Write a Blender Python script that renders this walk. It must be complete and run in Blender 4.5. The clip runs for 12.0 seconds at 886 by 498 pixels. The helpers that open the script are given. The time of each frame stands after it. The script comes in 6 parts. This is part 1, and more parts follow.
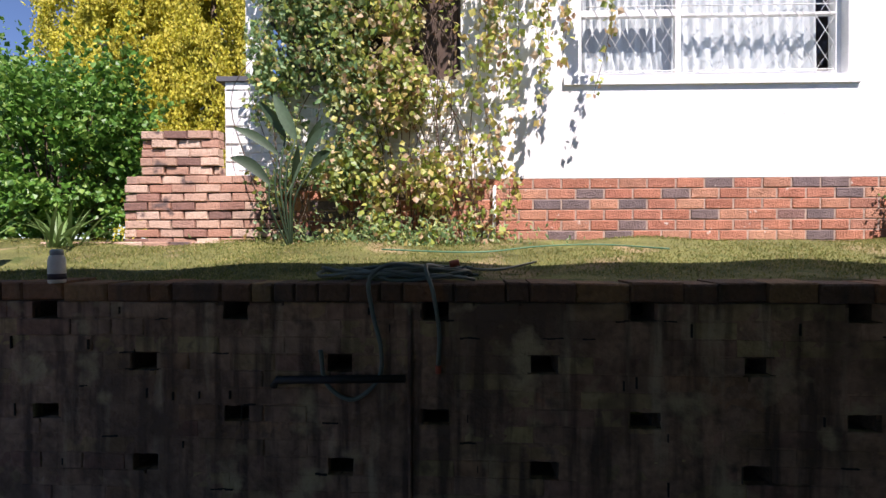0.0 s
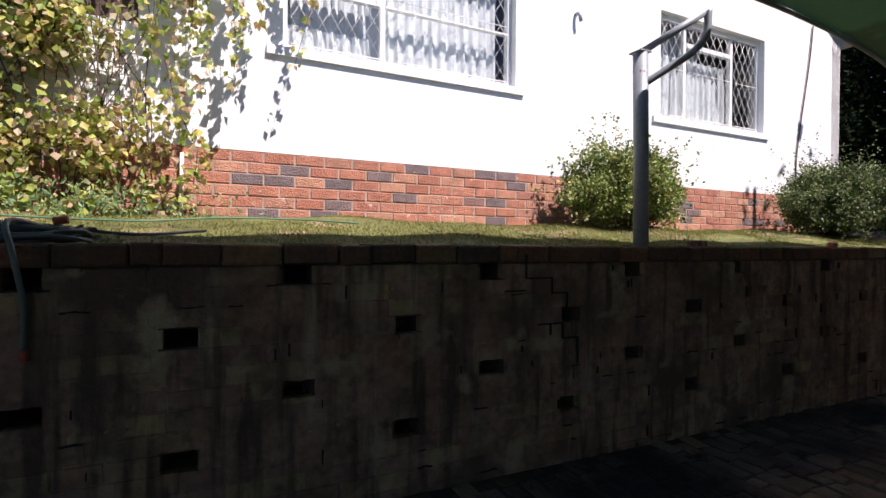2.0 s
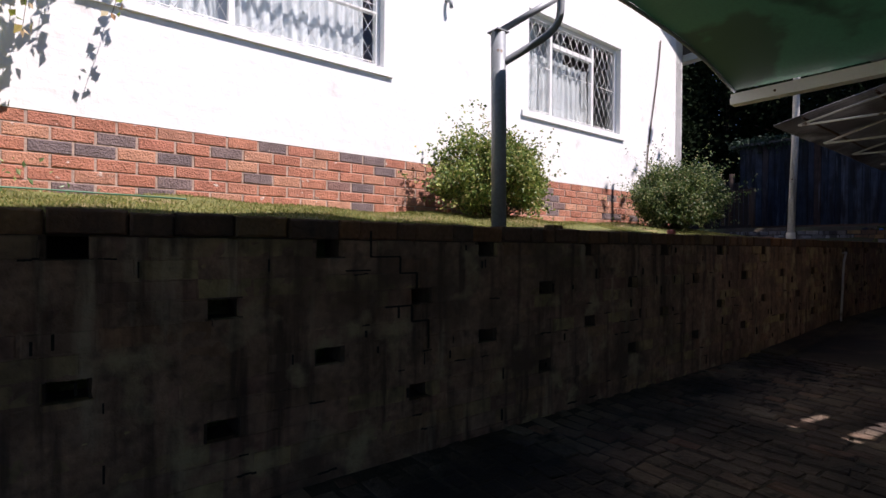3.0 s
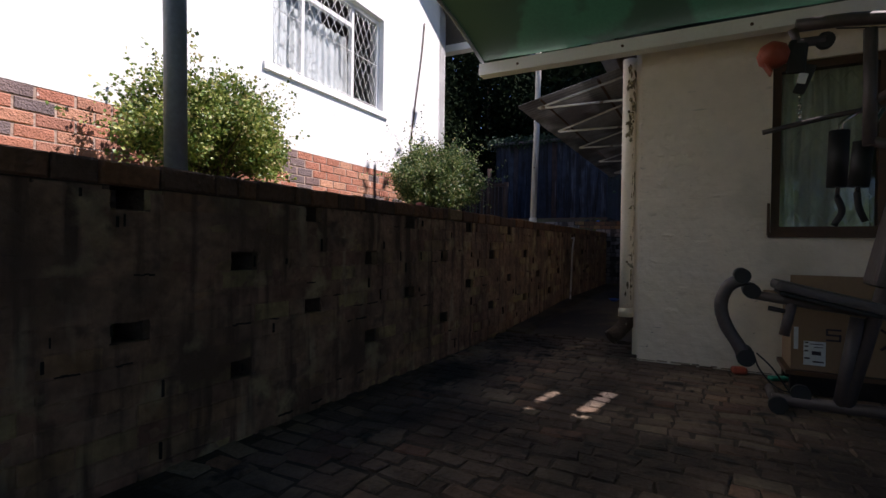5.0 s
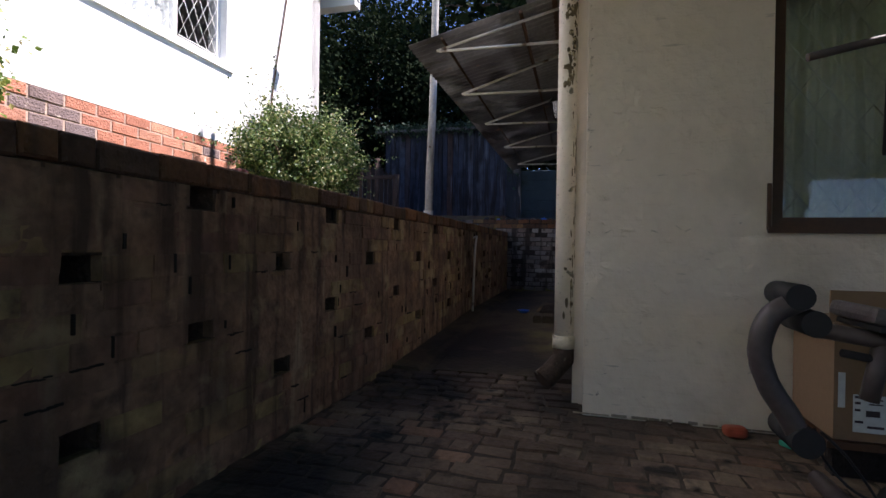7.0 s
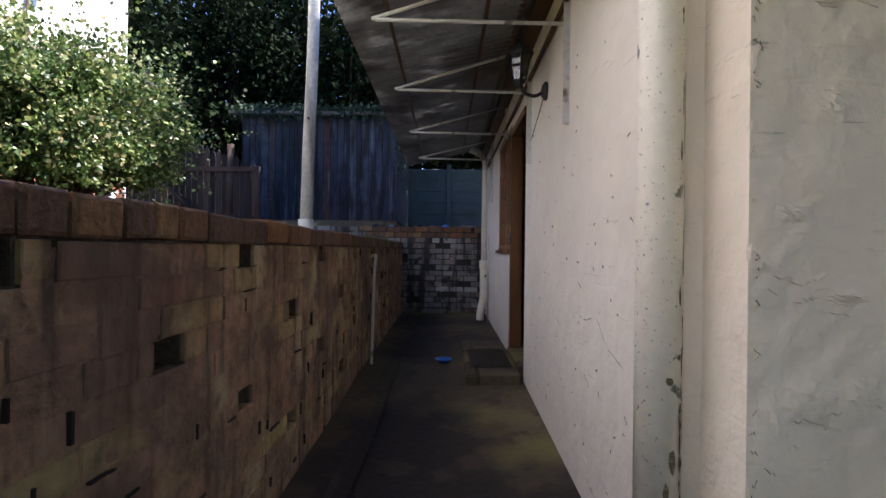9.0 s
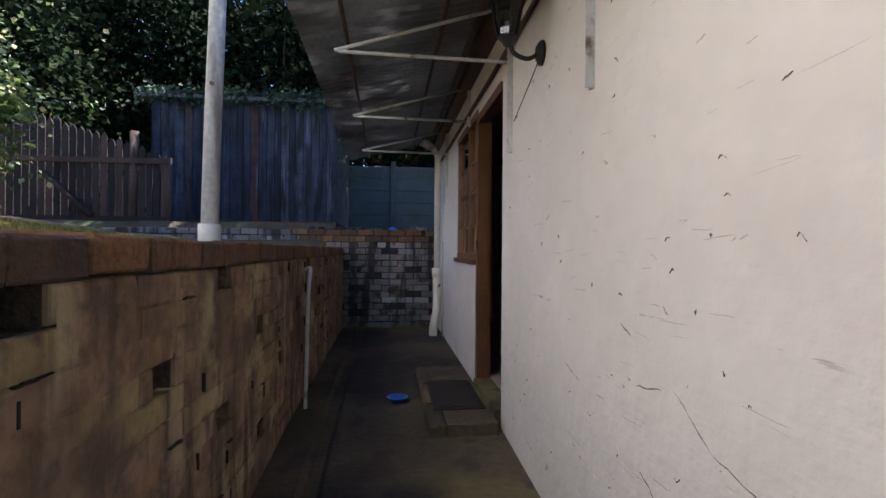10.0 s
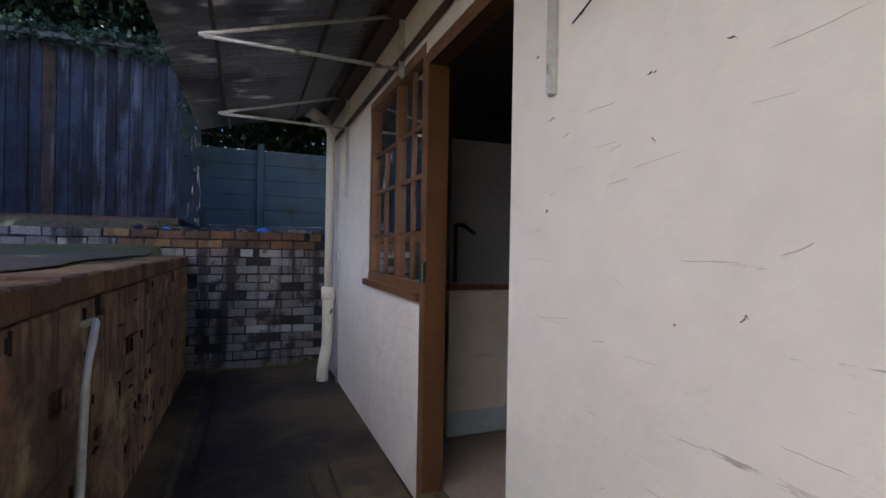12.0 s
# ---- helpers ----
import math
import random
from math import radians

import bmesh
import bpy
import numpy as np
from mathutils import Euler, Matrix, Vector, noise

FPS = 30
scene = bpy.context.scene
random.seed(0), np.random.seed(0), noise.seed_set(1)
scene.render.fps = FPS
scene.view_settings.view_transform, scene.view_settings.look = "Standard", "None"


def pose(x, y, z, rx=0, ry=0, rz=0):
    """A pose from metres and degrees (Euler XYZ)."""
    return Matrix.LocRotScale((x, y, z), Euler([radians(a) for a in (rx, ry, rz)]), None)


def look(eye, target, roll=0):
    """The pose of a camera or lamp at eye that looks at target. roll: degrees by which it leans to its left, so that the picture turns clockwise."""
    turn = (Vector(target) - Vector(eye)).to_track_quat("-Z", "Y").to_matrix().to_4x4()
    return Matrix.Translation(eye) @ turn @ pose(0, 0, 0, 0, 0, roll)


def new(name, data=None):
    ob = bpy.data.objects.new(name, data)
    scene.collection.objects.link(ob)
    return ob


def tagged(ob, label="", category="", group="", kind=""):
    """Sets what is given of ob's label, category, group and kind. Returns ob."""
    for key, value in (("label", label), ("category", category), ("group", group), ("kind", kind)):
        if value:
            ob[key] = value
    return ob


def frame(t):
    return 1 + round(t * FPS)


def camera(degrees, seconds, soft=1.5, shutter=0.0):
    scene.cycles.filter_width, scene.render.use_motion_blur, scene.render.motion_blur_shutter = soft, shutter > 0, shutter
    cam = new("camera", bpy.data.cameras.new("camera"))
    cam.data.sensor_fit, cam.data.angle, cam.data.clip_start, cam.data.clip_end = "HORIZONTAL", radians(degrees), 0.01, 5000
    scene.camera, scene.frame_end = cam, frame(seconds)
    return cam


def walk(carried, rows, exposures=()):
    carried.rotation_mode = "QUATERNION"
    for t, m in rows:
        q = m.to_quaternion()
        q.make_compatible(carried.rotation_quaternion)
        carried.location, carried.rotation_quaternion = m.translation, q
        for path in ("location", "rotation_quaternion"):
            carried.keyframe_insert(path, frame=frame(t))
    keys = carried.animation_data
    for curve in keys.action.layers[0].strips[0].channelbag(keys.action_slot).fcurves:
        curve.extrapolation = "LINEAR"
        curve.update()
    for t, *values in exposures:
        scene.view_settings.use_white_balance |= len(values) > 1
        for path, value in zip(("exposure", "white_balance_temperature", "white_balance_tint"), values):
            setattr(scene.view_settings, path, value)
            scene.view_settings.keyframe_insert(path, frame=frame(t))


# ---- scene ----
cam = camera(84.1, 12.0)

PATH = [
    (0, (0.005, 0.003, 1.49), (-0.072, 2.001, 1.464), -0.2),
    (0.5, (0.116, 0.005, 1.471), (0.216, 2.003, 1.44), 0.3),
    (1, (0.247, -0.002, 1.424), (0.594, 1.967, 1.387), 0.2),
    (1.5, (0.379, 0.024, 1.358), (0.998, 1.926, 1.33), 0.5),
    (2, (0.54, 0.085, 1.291), (1.388, 1.896, 1.272), 0.4),
    (2.5, (0.695, 0.113, 1.258), (1.722, 1.83, 1.231), 0.6),
    (3, (0.896, 0.163, 1.161), (2.116, 1.748, 1.148), 0.5),
    (3.5, (1.132, 0.216, 1.085), (2.531, 1.645, 1.069), 0.5),
    (5.5, (2.134, 0.49, 0.953), (3.959, 1.306, 0.939), 0.8),
    (6, (2.498, 0.625, 0.929), (4.361, 1.353, 0.919), 0.8),
    (6.5, (2.9, 0.765, 0.913), (4.8, 1.388, 0.904), 0.9),
    (7, (3.403, 0.92, 0.96), (5.331, 1.454, 0.954), 0.9),
    (9, (5.264, 1.578, 1.174), (7.264, 1.595, 1.177), 0.7),
    (9.5, (5.706, 1.65, 1.213), (7.703, 1.533, 1.215), 0.7),
    (10, (6.146, 1.682, 1.256), (8.133, 1.457, 1.261), 0.4),
    (10.5, (6.584, 1.715, 1.287), (8.558, 1.396, 1.294), 0.6),
    (11, (7.011, 1.724, 1.31), (8.962, 1.283, 1.317), 0.6),
    (11.5, (7.427, 1.734, 1.341), (9.345, 1.167, 1.354), 0.6),
    (12, (7.821, 1.747, 1.401), (9.681, 1.011, 1.401), 1.0),
]
walk(cam, [(t, look(eye, target, roll)) for t, eye, target, roll in PATH],
     [(0, 0.92, 6500, 24), (2.5, 0.8, 6480, 25.5), (3.5, 0.58, 6450, 25.5), (5.5, 1.03, 6450, 24), (7.0, 1.56, 6350, 24), (9.0, 2.42, 6200, 22), (10.5, 2.66, 6150, 18.5), (12.0, 2.8, 6120, 19)])
# world and sun
SUN_EL, SUN_AZ = radians(55), radians(25)   # azimuth from -y towards +x
world = bpy.data.worlds.new("world")
scene.world = world
world.use_nodes = True
wn = world.node_tree
sky = wn.nodes.new("ShaderNodeTexSky")
sky.sky_type = "NISHITA"
sky.sun_disc = False
sky.altitude, sky.dust_density, sky.ozone_density = 2500, 0.0, 5.0
sky.sun_elevation = SUN_EL
sky.sun_rotation = radians(180) - SUN_AZ
wn.links.new(sky.outputs[0], wn.nodes["Background"].inputs[0])
wn.nodes["Background"].inputs[1].default_value = 0.08
sun_dir = Vector((math.sin(SUN_AZ) * math.cos(SUN_EL), -math.cos(SUN_AZ) * math.cos(SUN_EL), math.sin(SUN_EL)))
sun = new("sun", bpy.data.lights.new("sun", "SUN"))
sun.data.energy, sun.data.angle, sun.data.color = 4.6, radians(0.53), (1, 0.95, 0.89)
sun.matrix_world = look(sun_dir * 50, (0, 0, 0))


# ---- materials ----
def mat(name, color, rough=0.8, metal=0.0, spots=None, scale=3.0, bump=0.0, bscale=40.0, vary=0.0, grain=0.12, spec=0.4, ramp=None, island=False, streak=None, trans=0.0, courses=None, relief=0.07, ridge=None):
    """Principled material: base colour with two scales of noise; spots: (colour, threshold) worn patches; vary: by object."""
    m = bpy.data.materials.new(name)
    m.use_nodes = True
    nt = m.node_tree
    N, L = nt.nodes, nt.links
    b = N["Principled BSDF"]
    b.inputs["Roughness"].default_value, b.inputs["Metallic"].default_value = rough, metal
    b.inputs["Specular IOR Level"].default_value = spec
    tc = N.new("ShaderNodeNewGeometry")
    n1 = N.new("ShaderNodeTexNoise")
    n1.inputs["Scale"].default_value, n1.inputs["Detail"].default_value = scale, 6
    n2 = N.new("ShaderNodeTexNoise")
    n2.inputs["Scale"].default_value, n2.inputs["Detail"].default_value = bscale, 4
    for n in (n1, n2):
        L.new(tc.outputs["Position"], n.inputs["Vector"])
    r = N.new("ShaderNodeMapRange")
    r.inputs[1].default_value, r.inputs[2].default_value = 0.25, 0.75
    r.inputs[3].default_value, r.inputs[4].default_value = 1 - grain * 1.5, 1 + grain
    L.new(n1.outputs[0], r.inputs[0])
    r2 = N.new("ShaderNodeMapRange")
    r2.inputs[1].default_value, r2.inputs[2].default_value = 0.25, 0.75
    r2.inputs[3].default_value, r2.inputs[4].default_value = 1 - grain, 1 + grain * 0.7
    L.new(n2.outputs[0], r2.inputs[0])
    mul = N.new("ShaderNodeMath")
    mul.operation = "MULTIPLY"
    L.new(r.outputs[0], mul.inputs[0])
    L.new(r2.outputs[0], mul.inputs[1])
    val = mul.outputs[0]
    rnd = tc.outputs["Random Per Island"] if island else N.new("ShaderNodeObjectInfo").outputs["Random"]
    if vary:
        rr = N.new("ShaderNodeMapRange")
        rr.inputs[3].default_value, rr.inputs[4].default_value = 1 - vary, 1 + vary
        L.new(rnd, rr.inputs[0])
        m2 = N.new("ShaderNodeMath")
        m2.operation = "MULTIPLY"
        L.new(val, m2.inputs[0])
        L.new(rr.outputs[0], m2.inputs[1])
        val = m2.outputs[0]
    sc = N.new("ShaderNodeVectorMath")
    sc.operation = "SCALE"
    sc.inputs[0].default_value = color
    L.new(val, sc.inputs["Scale"])
    if ramp:
        cr = N.new("ShaderNodeValToRGB")
        while len(cr.color_ramp.elements) < len(ramp):
            cr.color_ramp.elements.new(0.5)
        for e, (p, c) in zip(cr.color_ramp.elements, ramp):
            e.position, e.color = p, (*c, 1)
        L.new(rnd, cr.inputs[0])
        L.new(cr.outputs[0], sc.inputs[0])
    out = sc.outputs[0]
    if streak:
        # runs of lime and damp down the face
        for k, (c, th, soft, amount) in enumerate(streak):
            mp = N.new("ShaderNodeMapping")
            mp.inputs["Scale"].default_value = (5.0 + 3 * k, 5.0 + 3 * k, 0.7)
            mp.inputs["Location"].default_value = (k * 3.7, k * 1.9, k * 2.3)
            ns = N.new("ShaderNodeTexNoise")
            ns.inputs["Scale"].default_value, ns.inputs["Detail"].default_value = 1.6, 7
            L.new(tc.outputs["Position"], mp.inputs[0])
            L.new(mp.outputs[0], ns.inputs["Vector"])
            rs = N.new("ShaderNodeMapRange")
            rs.inputs[1].default_value, rs.inputs[2].default_value, rs.inputs[4].default_value = th, th + soft, amount
            L.new(ns.outputs[0], rs.inputs[0])
            mx = N.new("ShaderNodeMix")
            mx.data_type = "RGBA"
            L.new(rs.outputs[0], mx.inputs[0])
            L.new(out, mx.inputs[6])
            mx.inputs[7].default_value = (*c, 1)
            out = mx.outputs[2]
    for k, (c, th, s3, soft) in enumerate(spots or ()):
        n3 = N.new("ShaderNodeTexNoise")
        n3.inputs["Scale"].default_value, n3.inputs["Detail"].default_value = s3, 8
        mp = N.new("ShaderNodeMapping")
        mp.inputs["Location"].default_value = (k * 7.3, k * 3.1, k * 5.7)
        L.new(tc.outputs["Position"], mp.inputs[0])
        L.new(mp.outputs[0], n3.inputs["Vector"])
        r3 = N.new("ShaderNodeMapRange")
        r3.inputs[1].default_value, r3.inputs[2].default_value = th, th + soft
        L.new(n3.outputs[0], r3.inputs[0])
        mx = N.new("ShaderNodeMix")
        mx.data_type = "RGBA"
        L.new(r3.outputs[0], mx.inputs[0])
        L.new(out, mx.inputs[6])
        mx.inputs[7].default_value = (*c, 1)
        out = mx.outputs[2]
    ridge_height = None
    if ridge:
        # long brush ridges in thick paint, scraped dark in places
        depth, scuff, th = ridge
        mp = N.new("ShaderNodeMapping")
        mp.inputs["Rotation"].default_value = (0, radians(5), 0)
        mp.inputs["Scale"].default_value = (3.6, 3.6, 34)
        nr, nm = N.new("ShaderNodeTexNoise"), N.new("ShaderNodeTexNoise")
        nr.inputs["Scale"].default_value, nr.inputs["Detail"].default_value, nr.inputs["Roughness"].default_value = 1.1, 7, 0.62
        nm.inputs["Scale"].default_value, nm.inputs["Detail"].default_value = 1.7, 5
        L.new(tc.outputs["Position"], mp.inputs[0])
        L.new(mp.outputs[0], nr.inputs["Vector"])
        L.new(tc.outputs["Position"], nm.inputs["Vector"])
        ridge_height = nr.outputs[0]
        ra, rb, mm = N.new("ShaderNodeMapRange"), N.new("ShaderNodeMapRange"), N.new("ShaderNodeMath")
        ra.inputs[1].default_value, ra.inputs[2].default_value = th, th + 0.03
        rb.inputs[1].default_value, rb.inputs[2].default_value, rb.inputs[4].default_value = 0.50, 0.60, 0.8
        mm.operation = "MULTIPLY"
        L.new(nr.outputs[0], ra.inputs[0])
        L.new(nm.outputs[0], rb.inputs[0])
        L.new(ra.outputs[0], mm.inputs[0])
        L.new(rb.outputs[0], mm.inputs[1])
        mx = N.new("ShaderNodeMix")
        mx.data_type = "RGBA"
        L.new(mm.outputs[0], mx.inputs[0])
        L.new(out, mx.inputs[6])
        mx.inputs[7].default_value = (*scuff, 1)
        out = mx.outputs[2]
    L.new(out, b.inputs["Base Color"])
    if bump:
        bp = N.new("ShaderNodeBump")
        bp.inputs["Strength"].default_value, bp.inputs["Distance"].default_value = min(1, bump), 0.02
        L.new(n2.outputs[0], bp.inputs["Height"])
        if courses:
            # brick courses that show faintly through thick paint
            sx, cx = N.new("ShaderNodeSeparateXYZ"), N.new("ShaderNodeCombineXYZ")
            nz, add = N.new("ShaderNodeTexNoise"), N.new("ShaderNodeVectorMath")
            nz.inputs["Scale"].default_value = 6
            add.operation = "MULTIPLY_ADD"
            add.inputs[1].default_value = (0.035, 0.035, 0)
            L.new(tc.outputs["Position"], sx.inputs[0])
            L.new(tc.outputs["Position"], nz.inputs["Vector"])
            L.new(sx.outputs[courses], cx.inputs[0])
            L.new(sx.outputs[2], cx.inputs[1])
            L.new(nz.outputs["Color"], add.inputs[0])
            L.new(cx.outputs[0], add.inputs[2])
            br = N.new("ShaderNodeTexBrick")
            for key, v in (("Scale", 1), ("Mortar Size", 0.009), ("Mortar Smooth", 0.9), ("Brick Width", 0.232), ("Row Height", 0.0883)):
                br.inputs[key].default_value = v
            L.new(add.outputs[0], br.inputs["Vector"])
            b2_ = N.new("ShaderNodeBump")
            b2_.invert = True
            b2_.inputs["Strength"].default_value, b2_.inputs["Distance"].default_value = relief, 0.006
            L.new(br.outputs["Fac"], b2_.inputs["Height"])
            L.new(b2_.outputs[0], bp.inputs["Normal"])
        if ridge_height:
            b3 = N.new("ShaderNodeBump")
            b3.inputs["Strength"].default_value, b3.inputs["Distance"].default_value = ridge[0], 0.012
            L.new(ridge_height, b3.inputs["Height"])
            L.new(bp.outputs[0], b3.inputs["Normal"])
            L.new(b3.outputs[0], b.inputs["Normal"])
        else:
            L.new(bp.outputs[0], b.inputs["Normal"])
    if trans:
        # thin sheets and leaves let some light through
        tl, ms = N.new("ShaderNodeBsdfTranslucent"), N.new("ShaderNodeMixShader")
        L.new(out, tl.inputs[0])
        ms.inputs[0].default_value = trans
        L.new(b.outputs[0], ms.inputs[1])
        L.new(tl.outputs[0], ms.inputs[2])
        L.new(ms.outputs[0], N["Material Output"].inputs[0])
    return m


def glass(name, tint=(0.9, 0.95, 0.95), mirror=0.12):
    m = bpy.data.materials.new(name)
    m.use_nodes = True
    N, L = m.node_tree.nodes, m.node_tree.links
    N.remove(N["Principled BSDF"])
    t, g, f, mx = (N.new("ShaderNode" + k) for k in ("BsdfTransparent", "BsdfGlossy", "Fresnel", "MixShader"))
    t.inputs[0].default_value = (*tint, 1)
    g.inputs["Roughness"].default_value = 0.02
    f.inputs[0].default_value = 1.5 + mirror
    L.new(f.outputs[0], mx.inputs[0])
    L.new(t.outputs[0], mx.inputs[1])
    L.new(g.outputs[0], mx.inputs[2])
    L.new(mx.outputs[0], N["Material Output"].inputs[0])
    return m


M_WHITE = mat("white_render", (0.80, 0.80, 0.78), 0.75, courses="X", bump=0.35, bscale=14, grain=0.04, spots=[((0.55, 0.53, 0.48), 0.66, 2.2, 0.12)])
M_WBRICK = mat("white_painted_brick", (0.78, 0.78, 0.75), 0.7, bump=0.4, bscale=30, grain=0.06, vary=0.05, island=True)
M_TRIM = mat("white_gloss_paint", (0.78, 0.78, 0.76), 0.4, grain=0.04, spots=[((0.35, 0.32, 0.27), 0.68, 6, 0.06)])
M_CREAM = mat("cream_wall_paint", (0.76, 0.67, 0.55), 0.6, courses="Y", relief=0.12, bump=1, bscale=11, ridge=(0.12, (0.42, 0.38, 0.31), 0.64), grain=0.05, scale=1.4,
              spots=[((0.50, 0.45, 0.36), 0.60, 1.3, 0.2), ((0.16, 0.14, 0.12), 0.77, 9, 0.03)])
M_PINKISH = mat("cream_passage_paint", (0.78, 0.71, 0.62), 0.5, courses="X", relief=0.05, bump=0.6, bscale=9, grain=0.05, scale=1.2, ridge=(0.14, (0.34, 0.29, 0.25), 0.655),
                spots=[((0.58, 0.51, 0.44), 0.62, 1.1, 0.2), ((0.20, 0.17, 0.15), 0.76, 16, 0.02)])
M_PEEL = mat("bared_plaster", (0.34, 0.29, 0.22), 0.9, grain=0.3, bscale=40)
M_CHIP = mat("scuffed_paint_chip", (0.22, 0.20, 0.17), 0.8, grain=0.4, bscale=60)
M_RELIEF = mat("raised_paint_flaw", (0.72, 0.65, 0.59), 0.5, grain=0.1)
BLOCKS = [(0, (0.275, 0.17, 0.11)), (0.3, (0.30, 0.19, 0.125)), (0.55, (0.24, 0.13, 0.09)), (0.8, (0.33, 0.25, 0.12)), (0.92, (0.28, 0.15, 0.09)), (1, (0.40, 0.31, 0.14))]
RUNS = [((0.46, 0.37, 0.24), 0.58, 0.12, 0.6), ((0.055, 0.036, 0.028), 0.505, 0.14, 0.8)]
BLOT = [((0.115, 0.075, 0.052), 0.52, 1.8, 0.14), ((0.38, 0.30, 0.17), 0.58, 4, 0.12), ((0.10, 0.068, 0.048), 0.56, 11, 0.2)]
M_BLOCK = mat("bagged_wall_brick", (1, 1, 1), 0.95, bump=1, bscale=17, grain=0.32, scale=5, ramp=BLOCKS, streak=RUNS, spots=BLOT)
M_BLOCKJ = mat("bagged_wall_brick_rest", (1, 1, 1), 0.95, bump=1, bscale=17, grain=0.32, scale=5, ramp=BLOCKS, streak=RUNS, spots=BLOT, island=True)
M_MORTAR = mat("old_mortar", (0.10, 0.068, 0.048), 0.95, bump=1, bscale=50, grain=0.3, scale=4)
COPE = [(0, (0.16, 0.085, 0.05)), (0.4, (0.115, 0.07, 0.047)), (0.75, (0.24, 0.115, 0.055)), (1, (0.24, 0.16, 0.075))]
M_COAT = mat("bagged_mortar_coat", (0.28, 0.172, 0.11), 0.95, bump=1, bscale=26, grain=0.34, scale=5, streak=RUNS, spots=BLOT)
# Near-black soil: the dark of the deep weep holes is put in its colour.
M_PIT = mat("shaded_soil_in_weep_hole", (0.02, 0.014, 0.011), 0.95)
M_COPE = mat("coping_brick", (1, 1, 1), 0.9, bump=0.8, bscale=40, grain=0.25, ramp=COPE, streak=[((0.05, 0.04, 0.035), 0.52, 0.14, 0.6)])
FACE = [(0, (0.38, 0.15, 0.095)), (0.25, (0.47, 0.20, 0.125)), (0.5, (0.42, 0.165, 0.11)), (0.62, (0.52, 0.27, 0.17)), (0.8, (0.36, 0.16, 0.11)), (0.84, (0.17, 0.13, 0.13)), (1, (0.21, 0.15, 0.14))]
M_BRICK = mat("rough_face_brick", (1, 1, 1), 0.85, bump=0.8, bscale=70, grain=0.18, scale=9, ramp=FACE, spots=[((0.62, 0.52, 0.45), 0.67, 14, 0.06)])
M_BRICKJ = mat("rough_face_brick_rest", (1, 1, 1), 0.85, bump=0.8, bscale=70, grain=0.18, scale=9, ramp=FACE, island=True, spots=[((0.62, 0.52, 0.45), 0.67, 14, 0.06)])
M_JOINT = mat("pale_mortar", (0.42, 0.31, 0.25), 0.95, bump=0.5, grain=0.2)
PLANT = [(0, (0.42, 0.22, 0.15)), (0.3, (0.66, 0.48, 0.36)), (0.5, (0.42, 0.22, 0.15)), (0.7, (0.64, 0.47, 0.36)), (0.9, (0.30, 0.15, 0.11)), (1, (0.20, 0.13, 0.11))]
M_PLANTER = mat("pale_red_stock_brick", (1, 1, 1), 0.9, bump=0.7, bscale=60, grain=0.2, ramp=PLANT, spots=[((0.14, 0.10, 0.09), 0.6, 5, 0.08)])
PAVES = [(0, (0.15, 0.10, 0.07)), (0.3, (0.22, 0.158, 0.108)), (0.6, (0.18, 0.12, 0.086)), (0.85, (0.30, 0.225, 0.15)), (0.95, (0.26, 0.135, 0.085)), (1, (0.10, 0.07, 0.056))]
M_PAVE = mat("clay_paver", (1, 1, 1), 0.9, bump=0.8, bscale=35, grain=0.22, scale=3, ramp=PAVES, spots=[((0.036, 0.026, 0.021), 0.44, 0.8, 0.16), ((0.032, 0.028, 0.022), 0.57, 5, 0.1)])
M_PAVEJ = mat("clay_paver_rest", (1, 1, 1), 0.9, bump=0.8, bscale=35, grain=0.22, scale=3, ramp=PAVES, island=True, spots=[((0.036, 0.026, 0.021), 0.44, 0.8, 0.16), ((0.032, 0.028, 0.022), 0.57, 5, 0.1)])
M_SAND = mat("joint_sand", (0.07, 0.052, 0.038), 0.95, bump=0.6, grain=0.3)
M_CONC = mat("damp_concrete", (0.092, 0.07, 0.04), 0.85, bump=0.5, bscale=25, grain=0.25, scale=1.5,
             spots=[((0.15, 0.125, 0.045), 0.55, 1.3, 0.14), ((0.026, 0.019, 0.015), 0.46, 0.9, 0.12), ((0.055, 0.038, 0.026), 0.57, 4, 0.08)])
M_GRASS = mat("worn_lawn", (0.15, 0.155, 0.045), 0.95, bump=1, bscale=45, grain=0.35, scale=2.5, spots=[((0.36, 0.26, 0.15), 0.56, 1.4, 0.12), ((0.07, 0.09, 0.02), 0.56, 7, 0.1)])
M_EARTH = mat("bare_earth", (0.075, 0.055, 0.04), 0.95, bump=1, bscale=20, grain=0.35, scale=1.5, spots=[((0.06, 0.075, 0.03), 0.5, 1.1, 0.15)])
BLADE = [(0, (0.09, 0.13, 0.025)), (0.5, (0.20, 0.22, 0.05)), (0.85, (0.36, 0.32, 0.11)), (1, (0.50, 0.40, 0.20))]
M_BLADE = mat("grass_blade", (1, 1, 1), 0.7, ramp=BLADE, island=True, trans=0.3)
def leafmat(name, ramp, trans=0.25, rough=0.45, spec=0.5):
    return mat(name, (1, 1, 1), rough, ramp=ramp, island=True, trans=trans, grain=0.12, spec=spec)
M_BUSH = leafmat("glossy_shrub_leaf", [(0, (0.045, 0.10, 0.02)), (0.4, (0.16, 0.25, 0.055)), (0.8, (0.38, 0.42, 0.11)), (1, (0.46, 0.38, 0.18))])
M_BUSHD = leafmat("dark_shrub_leaf", [(0, (0.022, 0.06, 0.014)), (0.5, (0.085, 0.145, 0.04)), (0.8, (0.25, 0.32, 0.10)), (1, (0.42, 0.36, 0.20))])
